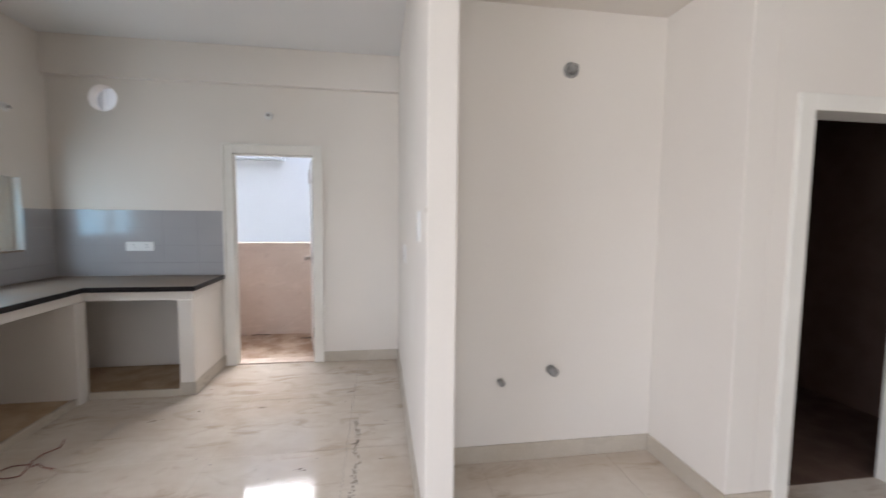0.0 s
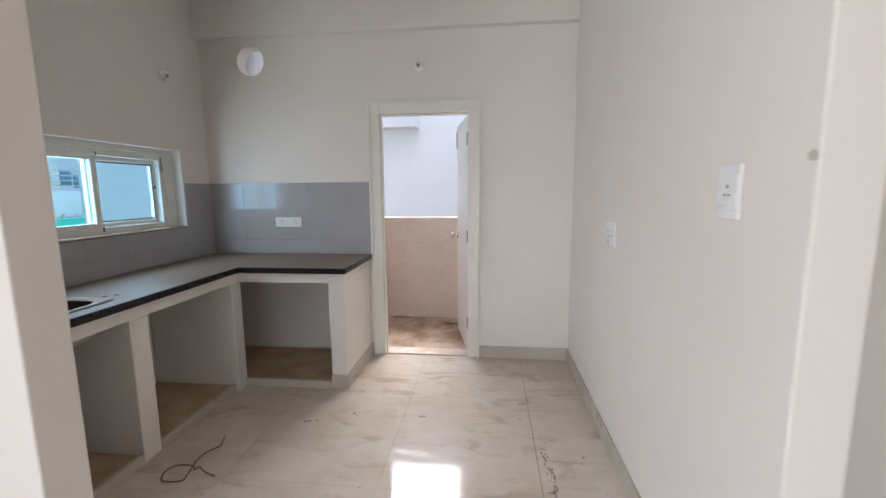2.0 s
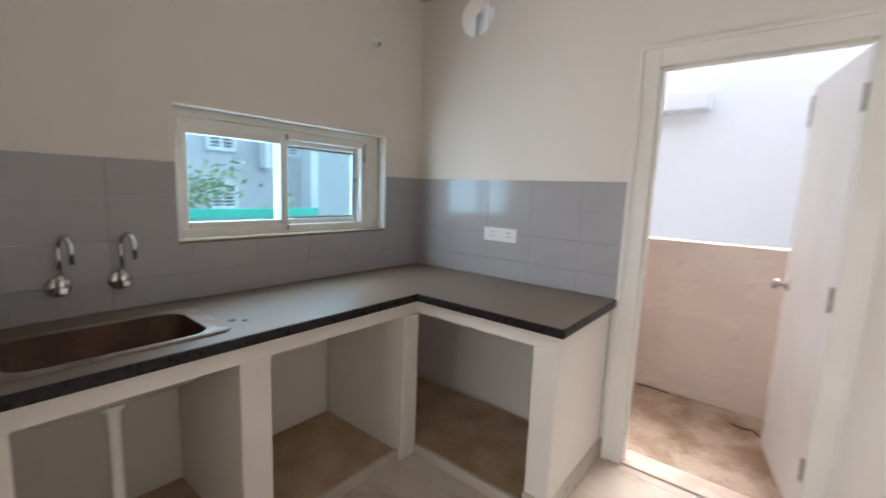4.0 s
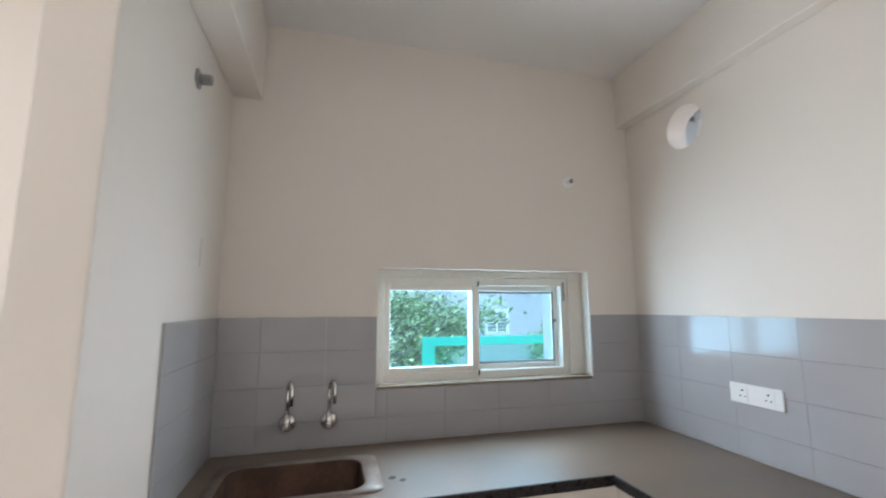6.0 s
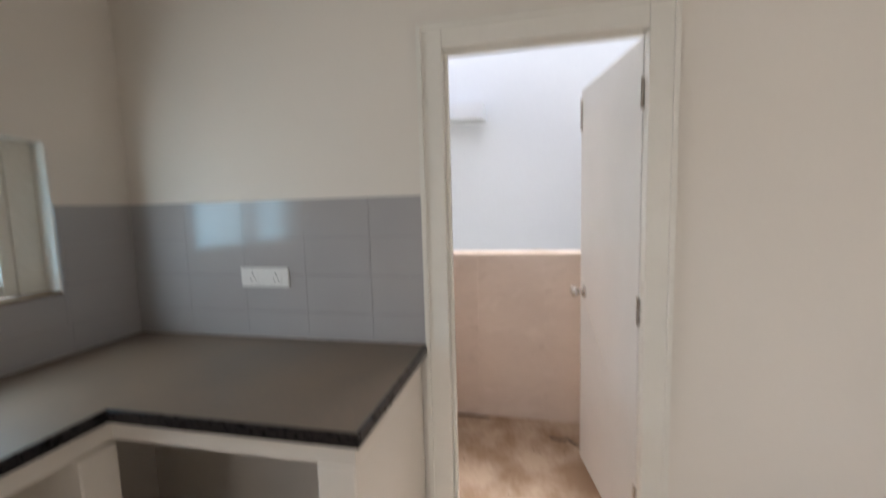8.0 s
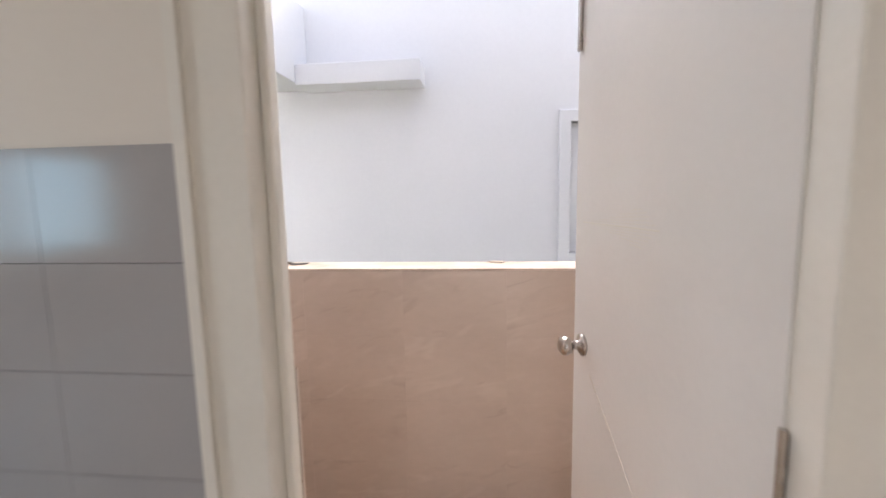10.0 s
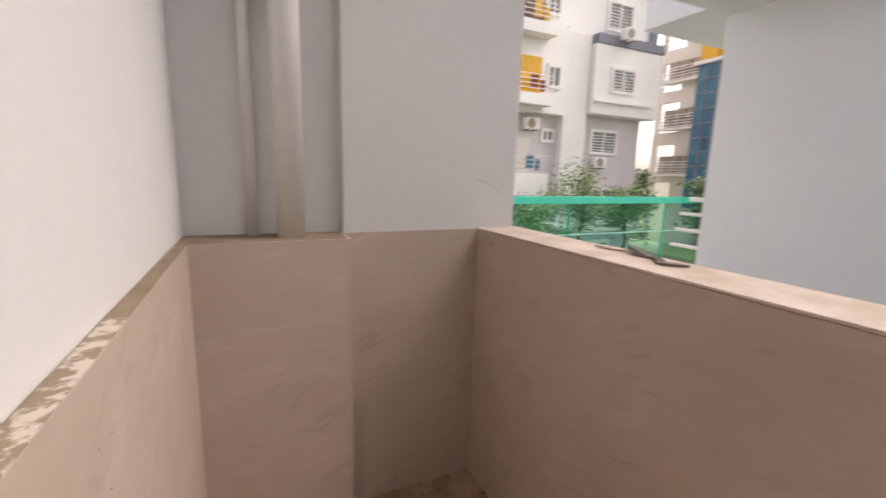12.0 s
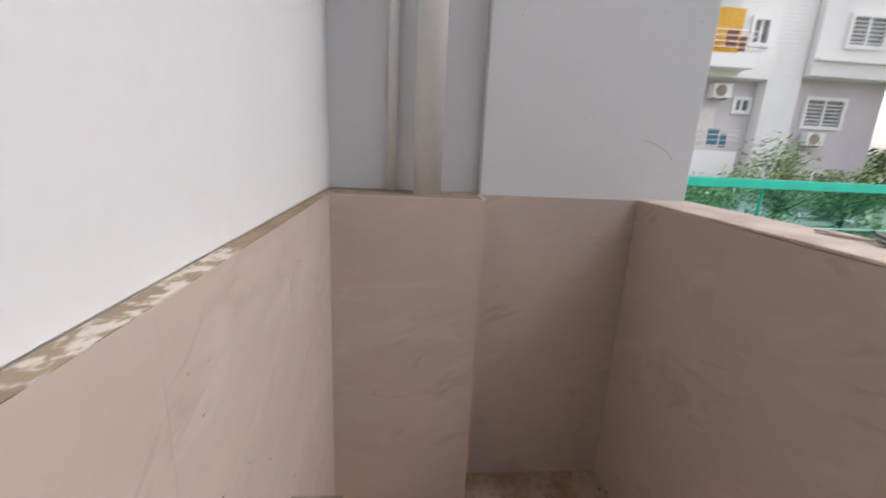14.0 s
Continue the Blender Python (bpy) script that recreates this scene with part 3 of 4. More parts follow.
# ---------------------------------------------------------------- small fittings on the walls
def socket_plate(name, m, w, h, holes, label, switches=()):
    """Plate in local axes: x across, z up, y out of the wall towards -y."""
    s = new(name)
    s.empty_display_size = 0.05
    s.matrix_basis = m
    tagged(s, label, "socket")
    part("plate", boxes([(-w / 2, -0.010, -h / 2, w / 2, 0, h / 2)], 0.003), PLASTIC, s)
    for cx in holes:
        part("insert", boxes([(cx - 0.024, -0.0125, -h * 0.36, cx + 0.024, -0.0101, h * 0.36)], 0.001), PLASTIC, s)
        for dx, dz, r in ((0, 0.014, 0.0045), (-0.011, -0.010, 0.0035), (0.011, -0.010, 0.0035)):
            part("pin_hole", cyl(bmesh.new(), (cx + dx, -0.0135, dz), (cx + dx, -0.0126, dz), r, seg=10), DARK, s)
    for cx in switches:
        part("rocker", boxes([(cx - 0.011, -0.0155, -h * 0.3, cx + 0.011, -0.0101, h * 0.3)], 0.002), PLASTIC, s)
    return s


socket_plate("wall_socket", pose(0.712, -0.0085, 1.170), 0.235, 0.085, (-0.055, 0.06), "white double socket plate on the grey tiles")
socket_plate("wall_socket", pose(XE, -1.12, 1.19, 0, 0, -90), 0.16, 0.13, (-0.035, 0.04), "white socket plate low on the painted wall")
socket_plate("light_switch", pose(XE, -2.22, 1.42, 0, 0, -90), 0.105, 0.15, (0.0,), "white socket plate with a small switch on the painted wall", (0.04,))


def pipe_stub(m, r, length, material, label, wide=True):
    p = new("pipe_stub")
    p.matrix_basis = m
    tagged(p, label, "pipe")
    if wide:
        part("flange", lathe(bmesh.new(), [(r * 1.9, 0), (r * 1.9, 0.003), (r * 1.5, 0.006)], pose(0, 0, 0, 90, 0, 0)), material, p, "", True)
    part("pipe", cyl(bmesh.new(), (0, 0, 0), (0, -length, 0), r), material, p, "", True)
    part("plug", cyl(bmesh.new(), (0, -length, 0), (0, -length - 0.004, 0), r * 0.72, seg=14), GREYPIPE, p)
    return p


pipe_stub(pose(1.870, 0, 2.413), 0.020, 0.03, PVC, "short white conduit stub above the balcony door")
pipe_stub(pose(0, -0.428, 2.297, 0, 0, 90), 0.020, 0.03, PVC, "short white conduit stub above the window")
pipe_stub(pose(0.525, YS, 2.40, 0, 0, 180), 0.020, 0.045, GREYPIPE, "grey capped pipe on the short wall")
pipe_stub(pose(3.615, -1.92, 0.495), 0.018, 0.045, GREYPIPE, "small grey capped pipe low in the wash niche", False)
pipe_stub(pose(3.93, -1.92, 0.555), 0.027, 0.06, GREYPIPE, "grey capped waste pipe in the wash niche", False)
pipe_stub(pose(4.0, -1.92, 2.32), 0.024, 0.05, GREYPIPE, "grey capped pipe high in the wash niche")
tagged(link("blank_plate", boxes([(0.26, YS - 0.0, 1.71, 0.34, YS + 0.006, 1.83)], 0.002), WALL), "cream painted blank plate on the short wall", "plate")
tagged(link("cable_dot", cyl(bmesh.new(), (XE - 0.004, -2.505, 1.495), (XE, -2.505, 1.495), 0.012, seg=14), SKIRT), "small filled screw hole in the wall", "plug")

# loose wire and grit on the floor
w_pts = [(0.86 + 0.075 * math.cos(a), -1.66 + 0.07 * math.sin(a), 0.006 + 0.004 * math.sin(3 * a)) for a in [0.4 + k * 0.33 for k in range(17)]]
w_pts = [(1.06, -1.66, 0.005), (1.0, -1.645, 0.008), (0.95, -1.62, 0.02)] + w_pts + [(0.90, -1.58, 0.02), (0.89, -1.5, 0.012), (0.93, -1.42, 0.006), (0.92, -1.36, 0.03)]
tagged(link("loose_wire", tube(bmesh.new(), w_pts, 0.0032, 6), REDWIRE, True), "loop of red-brown electric wire dropped on the floor", "wire")


def grit(bm, x, y, z, r, rng):
    g = bmesh.ops.create_icosphere(bm, subdivisions=1, radius=1.0)["verts"]
    sx, sy, sz, a = r * rng.uniform(0.7, 1.6), r * rng.uniform(0.5, 1.0), r * rng.uniform(0.25, 0.5), rng.uniform(0, 3.1)
    for v in g:
        p = Vector((v.co.x * sx * rng.uniform(0.8, 1.2), v.co.y * sy * rng.uniform(0.8, 1.2), v.co.z * sz))
        p.rotate(Euler((0, 0, a)))
        v.co = p + Vector((x, y, z + sz * 0.6))


rng = random.Random(4)
bm = bmesh.new()
x, y = 2.73, -1.28
while y > -2.25:
    for _ in range(3):
        grit(bm, x + rng.gauss(0, 0.008), y + rng.gauss(0, 0.012), 0, rng.uniform(0.0015, 0.006), rng)
    y -= rng.uniform(0.006, 0.03)
    x += rng.gauss(0.001, 0.007)
for k in range(70):
    grit(bm, rng.uniform(0.75, 3.0), rng.uniform(-3.6, -0.1), 0, rng.uniform(0.002, 0.006), rng)
for px, py in ((2.02, -1.0), (2.68, -0.78), (2.45, -1.85), (1.32, -1.12), (1.6, -1.0)):
    for _ in range(6):
        grit(bm, px + rng.gauss(0, 0.02), py + rng.gauss(0, 0.012), 0, rng.uniform(0.003, 0.008), rng)
tagged(link("floor_grit", bm, GRIT), "dark crumbs and a trail of grit on the polished floor", "debris", "", "stuff")

# ---------------------------------------------------------------- skirting
SK = 0.105
for nm, r in (("baseboard_1", (2.36, -0.012, 0, XE - 0.012, -0.0005, SK)), ("baseboard_2", (XE - 0.012, -2.52, 0, XE - 0.0005, -0.0005, SK)), ("baseboard_3", (XE - 0.012, -2.532, 0, 3.242, -2.5205, SK)),
              ("baseboard_4", (3.2305, -2.52, 0, 3.242, -1.9205, SK)), ("baseboard_5", (3.242, -1.932, 0, 4.588, -1.9205, SK)), ("baseboard_6", (4.588, -2.532, 0, 4.5995, -1.9205, SK)),
              ("baseboard_7", (4.6, -2.532, 0, 4.86, -2.5205, SK)), ("baseboard_8", (1.1005, -2.462, 0, 1.112, YS, SK)), ("baseboard_9", (0, -2.462, 0, 1.1, -2.4505, SK)), ("baseboard_10", (1.4255, -0.012, 0, 1.437, -0.0005, SK))):
    solid(nm, [r], SKIRT, "beige tile skirting along the wall", "baseboard", 0.002)

# dark doorway in the hall
d3 = thing("door_3", (0, 0, 0), "cream painted door frame of a dark room", "door frame", kind="structure")
part("jamb", boxes([(4.86, -2.54, 0, 4.945, -2.37, 2.07)], 0.004), TRIM, d3)
part("jamb", boxes([(5.72, -2.54, 0, 5.80, -2.37, 2.07)], 0.004), TRIM, d3)
part("head", boxes([(4.945, -2.54, 1.99, 5.72, -2.37, 2.07)], 0.004), TRIM, d3)

# ---------------------------------------------------------------- balcony
BZ, DT, BT = -0.035, 1.128, 3.05
PI, PO = 1.217, 1.405
CX, BX, RX = 0.133, 0.278, 0.085   # faces of column, pipe plinth and recess
bm = wall_with_round_hole(RX, 1.45, DT, BT, HX, HZ, HR, YO + 0.0005, YO + 0.006)
box(bm, 1.45, YO + 0.0005, DZ, DX1, YO + 0.006, BT)
box(bm, DX1, YO + 0.0005, DT, 3.3, YO + 0.006, BT)
tagged(link("wall_balcony", bm, OUTWALL), "white painted balcony wall above the tiles", "wall", "", "structure")
solid("column", [(-1.4, 0.642, -3.4, CX - 0.010, PO, BT)], OUTWALL, "white painted corner column", "column", 0.008)
solid("recess_wall", [(-1.4, YO + 0.001, -3.4, RX, 0.642, BT)], OUTWALL, "white painted recess behind the drain pipes", "wall")
solid("parapet", [(CX - 0.010, PI + 0.012, -3.4, 3.3, PO, DT - 0.009)], OUTWALL, "low balcony parapet wall", "parapet")
solid("coping", [(CX - 0.0095, PI + 0.001, DT - 0.009, 3.3, PO + 0.012, DT)], COPING, "dusty beige parapet coping", "coping", 0.003)
solid("pipe_plinth", [(RX + 0.0005, YO + 0.0065, -0.3, BX - 0.012, 0.632, DT - 0.004)], MORTAR, "boxed pipe plinth with a rough mortar ledge", "ledge")
solid("wall_ledge", [(BX - 0.012, YO + 0.0065, 0.6, 0.95, YO + 0.030, DT - 0.003), (BX + 0.001, YO + 0.0301, DT - 0.0038, 0.95, YO + 0.0372, DT - 0.0028), (1.3205, YO + 0.0301, DT - 0.0038, 1.502, YO + 0.0372, DT - 0.0028), (1.3205, YO + 0.0065, 0.6, 1.45, YO + 0.030, DT - 0.003), (1.4505, 0.0825, 0.6, 1.503, YO + 0.030, DT - 0.003)], MORTAR, "smooth brown mortar ledge on the wall tiles", "ledge")
solid("wall_ledge_splashed", [(0.9505, YO + 0.0065, 0.6, 1.32, YO + 0.030, DT - 0.003), (0.9505, YO + 0.0301, DT - 0.0038, 1.32, YO + 0.0372, DT - 0.0028), (DX1, YO + 0.0065, 0.6, 3.3, YO + 0.030, DT - 0.003)], SPLASHED, "rough brown mortar ledge on the wall tiles", "ledge")
solid("balcony_floor", [(0.03, YO, -0.3, 3.3, PO, BZ)], BALFLOOR, "dusty stained balcony floor", "floor")
solid("balcony_end_wall", [(3.3, YO, -0.3, 3.45, PO, BT)], OUTWALL, "white painted balcony end wall", "wall")
solid("balcony_ceiling", [(-1.4, YO + 0.007, BT, 3.45, PO + 0.02, BT + 0.15)], OUTWALL, "white painted slab over the balcony", "ceiling")


def drain_pipe(x, y, r, clips, label):
    p = thing("drain_pipe", (x, y, DT - 0.004), label, "pipe", "balcony pipes")
    part("pipe", cyl(bmesh.new(), (0, 0, 0), (0, 0, 1.84), r, seg=24), PVC, p, "", True)
    for z in clips:
        part("collar", cyl(bmesh.new(), (0, 0, z), (0, 0, z + 0.07), r * 1.09, seg=24), PVC, p, "", True)
        part("clip", boxes([(-r - 0.03, -r - 0.018, z + 0.02, -r + 0.005, r + 0.018, z + 0.035)], 0.002), STEEL, p)


drain_pipe(0.170, 0.458, 0.046, (0.80, 1.6), "thick white plastic drain pipe standing on the ledge")
drain_pipe(0.116, 0.337, 0.017, (0.86,), "thin white plastic pipe beside the drain pipe")


def balcony_tap():
    t = thing("balcony_tap", (0.925, YO + 0.038, 0.585), "dusty chrome bib tap on the beige tiles of the balcony wall", "tap")
    part("flange", lathe(bmesh.new(), [(0.037, 0), (0.037, 0.003), (0.032, 0.008), (0.018, 0.012), (0.016, 0.02)], pose(0, 0, 0, -90, 0, 0)), CHROME, t, "round chrome wall flange", True)
    part("body", cyl(bmesh.new(), (0, 0.01, 0), (0, 0.075, 0), 0.017), CHROME, t, "", True)
    part("spout", boxes([(-0.016, 0.06, -0.013, 0.016, 0.165, 0.013)], 0.010), CHROME, t, "flat-sided chrome spout", True)
    part("aerator", cyl(bmesh.new(), (0, 0.148, -0.026), (0, 0.148, -0.012), 0.012, 0.013), CHROME, t, "", True)
    part("valve", cyl(bmesh.new(), (0, 0.055, 0.010), (0, 0.055, 0.040), 0.021, 0.019), CHROME, t, "", True)
    part("lever", boxes([(-0.014, 0.036, 0.0405, 0.014, 0.135, 0.053)], 0.0055), CHROME, t, "flat chrome lever", True)


balcony_tap()


def floor_drain(x, y, r):
    d = thing("floor_drain", (x, y, BZ), "round steel floor drain with slots", "drain")
    part("ring", lathe(bmesh.new(), [(r, 0), (r, 0.003), (r * 0.85, 0.004)], seg=28), STEEL, d, "", True)
    for k in range(6):
        a = k * math.tau / 6
        part("slot", cyl(bmesh.new(), (r * 0.5 * math.cos(a), r * 0.5 * math.sin(a), 0.004), (r * 0.5 * math.cos(a), r * 0.5 * math.sin(a), 0.005), r * 0.14, seg=8), DARK, d)


floor_drain(0.46, 0.50, 0.055)
tagged(link("drain_hole", cyl(bmesh.new(), (0.52, 0.80, BZ), (0.52, 0.80, BZ + 0.002), 0.045, seg=24), DARK), "open round drain hole in the floor", "drain")
rng = random.Random(9)
bm = bmesh.new()
for k in range(90):
    grit(bm, rng.uniform(0.12, 2.6), rng.uniform(0.2, 1.22), BZ, rng.uniform(0.002, 0.006), rng)
for k in range(40):
    grit(bm, rng.uniform(0.25, 0.7), rng.uniform(0.9, 1.22), BZ, rng.uniform(0.003, 0.008), rng)
tagged(link("balcony_grit", bm, GRIT), "dark crumbs and dirt on the balcony floor", "debris", "", "stuff")


for pts, label in ((((1.33, 1.17), (1.40, 1.186), (1.47, 1.180), (1.55, 1.168)), "thin dark twig lying along the foot of the parapet"),
                   (((1.96, 0.98), (2.03, 0.965), (2.07, 0.985), (2.11, 0.93), (2.15, 0.90)), "bent dark twig on the balcony floor beside the door")):
    tagged(link("twig", tube(bmesh.new(), [(x, y, BZ + 0.008) for x, y in pts], 0.006, 7), GRIT, True), label, "twig", "twigs on the balcony floor")


def shard(x, y, l, w, a, tilt, material, label):
    bm = bmesh.new()
    r = random.Random(int(x * 1000))
    pts = [(l * math.cos(k) * r.uniform(0.7, 1), w * math.sin(k) * r.uniform(0.6, 1)) for k in (0.2, 1.1, 1.9, 2.9, 3.9, 5.2)]
    lo, hi = [bm.verts.new((p, q, 0)) for p, q in pts], [bm.verts.new((p, q, 0.006)) for p, q in pts]
    bm.faces.new(lo[::-1]), bm.faces.new(hi)
    for k in range(6):
        bm.faces.new((lo[k], lo[(k + 1) % 6], hi[(k + 1) % 6], hi[k]))
    o = tagged(link("tile_shard", bm, material), label, "debris", "scraps on the parapet")
    o.matrix_basis = pose(x, y, DT + 0.001 + abs(math.sin(radians(tilt))) * l * 0.5, 0, tilt, a)


for row in ((0.86, 1.365, 0.065, 0.018, 8, 4, GASKET), (0.92, 1.345, 0.045, 0.015, -20, 6, GRIT), (0.72, 1.37, 0.07, 0.022, 15, 3, COPING), (0.97, 1.33, 0.045, 0.018, 40, 2, GASKET), (0.84, 1.375, 0.07, 0.02, -5, 12, GASKET)):
    shard(*row, "broken dark scrap lying on the parapet coping")
for row in ((1.9, 1.37, 0.05, 0.018, 8, 2, COPING), (2.35, 1.35, 0.05, 0.02, -12, 2, COPING)):
    shard(*row, "small flake of mortar on the parapet coping")

# hairline mark and specks on the column
tagged(link("crack_mark", tube(bmesh.new(), [(CX - 0.009, 1.206, 1.332), (CX - 0.009, 1.225, 1.331), (CX - 0.009, 1.246, 1.325), (CX - 0.009, 1.275, 1.313), (CX - 0.009, 1.297, 1.301), (CX - 0.009, 1.326, 1.272)], 0.0005, 6), GRIT), "thin dark curved hairline mark on the column", "mark")
bm = bmesh.new()
rng = random.Random(21)
for k in range(26):
    y, z = rng.uniform(0.66, 1.35), rng.uniform(1.15, 2.3)
    cyl(bm, (CX - 0.0105, y, z), (CX - 0.0092, y, z), rng.uniform(0.0006, 0.0016), seg=6)
for k in range(40):
    x, z = rng.uniform(0.4, 1.4), rng.uniform(0.3, 1.05)
    cyl(bm, (x, YO + 0.0375, z), (x, YO + 0.0388, z), rng.uniform(0.0006, 0.0016), seg=6)
tagged(link("dirt_specks", bm, GRIT), "scattered dark specks on paint and tiles", "debris", "", "stuff")

# ---------------------------------------------------------------- outdoors
GZ = -3.4
tagged(link("ground", boxes([(-900, -900, GZ - 0.3, 900, 900, GZ)]), GROUND), "open ground of soil and grass round the flats", "ground", "", "structure")


def neighbour_house():
    h = thing("neighbour_house", (3.2, 3.36, GZ), "white rendered neighbouring house wall with a sunshade and a dark window", "house")

    def P(name, rows, material, label="", bevel=0.0, parent=None):
        return part(name, boxes([(a - 3.2, b - 3.36, c - GZ, d - 3.2, e - 3.36, g - GZ) for a, b, c, d, e, g in rows], bevel), material, parent or h, label)

    F = 3.20
    for r in ((-0.20, F, GZ, 2.575, 8.0, 3.35), (2.575, F, GZ, 4.2, 8.0, 0.935), (2.575, F, 2.055, 4.2, 8.0, 3.35), (4.2, F, GZ, 8, 8, 3.35), (2.575, F + 0.4, 0.935, 4.2, 8, 2.055)):
        P("wall", [r], NEIGH)
    P("sunshade", [(0.28, F - 0.27, 2.385, 1.335, F - 0.001, 2.555)], NEIGH, "short concrete sunshade ledge", 0.008)
    P("beam", [(-0.20, PO + 0.12, 2.405, 0.28, F - 0.001, 3.1)], NEIGH, "concrete beam reaching across the gap", 0.008)
    P("slab", [(-0.86, F + 0.01, 2.50, -0.201, 5.4, 2.74)], NEIGH, "projecting storey slab", 0.006)
    bm = bmesh.new()
    rings = [[bm.verts.new((x - 3.2, y - 3.36, z - GZ)) for x, z in ((a, b), (c, b), (c, d), (a, d))]
             for a, b, c, d, y in ((2.475, 0.835, 4.30, 2.155, F + 0.06), (2.475, 0.835, 4.30, 2.155, F - 0.027), (2.483, 0.843, 4.292, 2.147, F - 0.035),
                                   (2.567, 0.927, 4.208, 2.063, F - 0.035), (2.575, 0.935, 4.2, 2.055, F - 0.027), (2.575, 0.935, 4.2, 2.055, F + 0.06))]
    for p, q in zip(rings, rings[1:] + rings[:1]):
        for k in range(4):
            bm.faces.new((p[k], p[(k + 1) % 4], q[(k + 1) % 4], q[k]))
    w = part("window", bm, NEIGH, h, "dark window in a raised white frame")
    P("frame", [(2.575, F + 0.04, 0.935, 2.66, F + 0.10, 2.055), (2.66, F + 0.04, 0.935, 4.2, F + 0.10, 1.0), (2.66, F + 0.04, 1.985, 4.2, F + 0.10, 2.055), (4.1, F + 0.04, 1.0, 4.2, F + 0.10, 1.985)], NEIGH, "", 0.004, w)
    bm = bmesh.new()
    n = 60
    lo, hi = [], []
    for k in range(n + 1):
        x = 2.66 + 1.44 * k / n
        y = F + 0.14 + 0.02 * math.sin(k * 1.3) + 0.01 * math.sin(k * 0.47)
        lo.append(bm.verts.new((x - 3.2, y - 3.36, 1.0 - GZ))), hi.append(bm.verts.new((x - 3.2, y - 3.36, 1.985 - GZ)))
    for k in range(n):
        bm.faces.new((lo[k], lo[k + 1], hi[k + 1], hi[k]))
    part("curtain", bm, CURTAIN, w, "dark pleated curtain")
    rail = P("railing", [(-1.0, 4.20, 1.16, -0.201, 4.25, 1.20)], PVC, "white balcony rail", 0.004)
    for z in (1.02, 0.86, 0.70):
        P("rail", [(-1.05 - (1.2 - z) * 0.2, 4.21, z, -0.201, 4.24, z + 0.03)], PVC, "", 0.004, rail)
    P("post", [(-0.46, 4.26, 0.2, -0.38, 4.34, 1.16)], BOXTAN, "", 0.004, rail)
    P("deck", [(-1.1, 4.15, 0.2, -0.201, 6.0, 0.42)], NEIGH, "", 0.004)


neighbour_house()


def far_window(h, face, u, z, w, hgt, slats=True, proud=0.12, frame_material=None):
    """A framed window on a face: 'x' faces +x at x=0, 'y' faces -y at y=0, in the house's axes."""
    def bx(rows):
        return boxes([(a, b, c, d, e, g) if face == "x" else (b, -d, c, e, -a, g) for a, b, c, d, e, g in rows])
    f = 0.16
    fr = part("window", bx([(0, u - f, z - f, proud, u, z + hgt + f), (0, u + w, z - f, proud, u + w + f, z + hgt + f), (0, u, z - f, proud, u + w, z), (0, u, z + hgt, proud, u + w, z + hgt + f)]), frame_material or B_WHITE, h)
    part("pane", bx([(0.0, u, z, 0.02, u + w, z + hgt)]), WINGLASS, fr)
    rows = [(0.02, u + w / 2 - 0.05, z, 0.08, u + w / 2 + 0.05, z + hgt)]
    part("mullion", bx(rows), B_WHITE, fr)
    if slats:
        k = int(hgt / 0.17)
        part("grille", bx([(0.03, u, z + 0.17 * j + 0.09, 0.05, u + w / 2 - 0.05, z + 0.17 * j + 0.13) for j in range(k)] + [(0.03, u + w / 2 + 0.05, z + 0.17 * j + 0.09, 0.05, u + w, z + 0.17 * j + 0.13) for j in range(k)]), B_WHITE, fr)
    return fr


def ac_unit(h, face, u, z, out=0.5):
    def bx(rows, bev=0.0):
        return boxes([(a, b, c, d, e, g) if face == "x" else (b, -d, c, e, -a, g) for a, b, c, d, e, g in rows], bev)
    a = part("air_conditioner", bx([(out - 0.42, u, z, out, u + 0.9, z + 0.62)], 0.03), B_WHITE, h, "white outdoor cooling unit")
    c = (out + 0.005, u + 0.36, z + 0.31)
    d = (out + 0.03, u + 0.36, z + 0.31)
    p, q = (c, d) if face == "x" else ((c[1], -c[0], c[2]), (d[1], -d[0], d[2]))
    part("fan_grille", cyl(bmesh.new(), p, q, 0.25, seg=24), BOXTAN, a)
    for k in (0.15, 0.7):
        part("bracket", bx([(0, u + k, z - 0.06, out - 0.02, u + k + 0.05, z - 0.001)]), GREYPIPE, a)


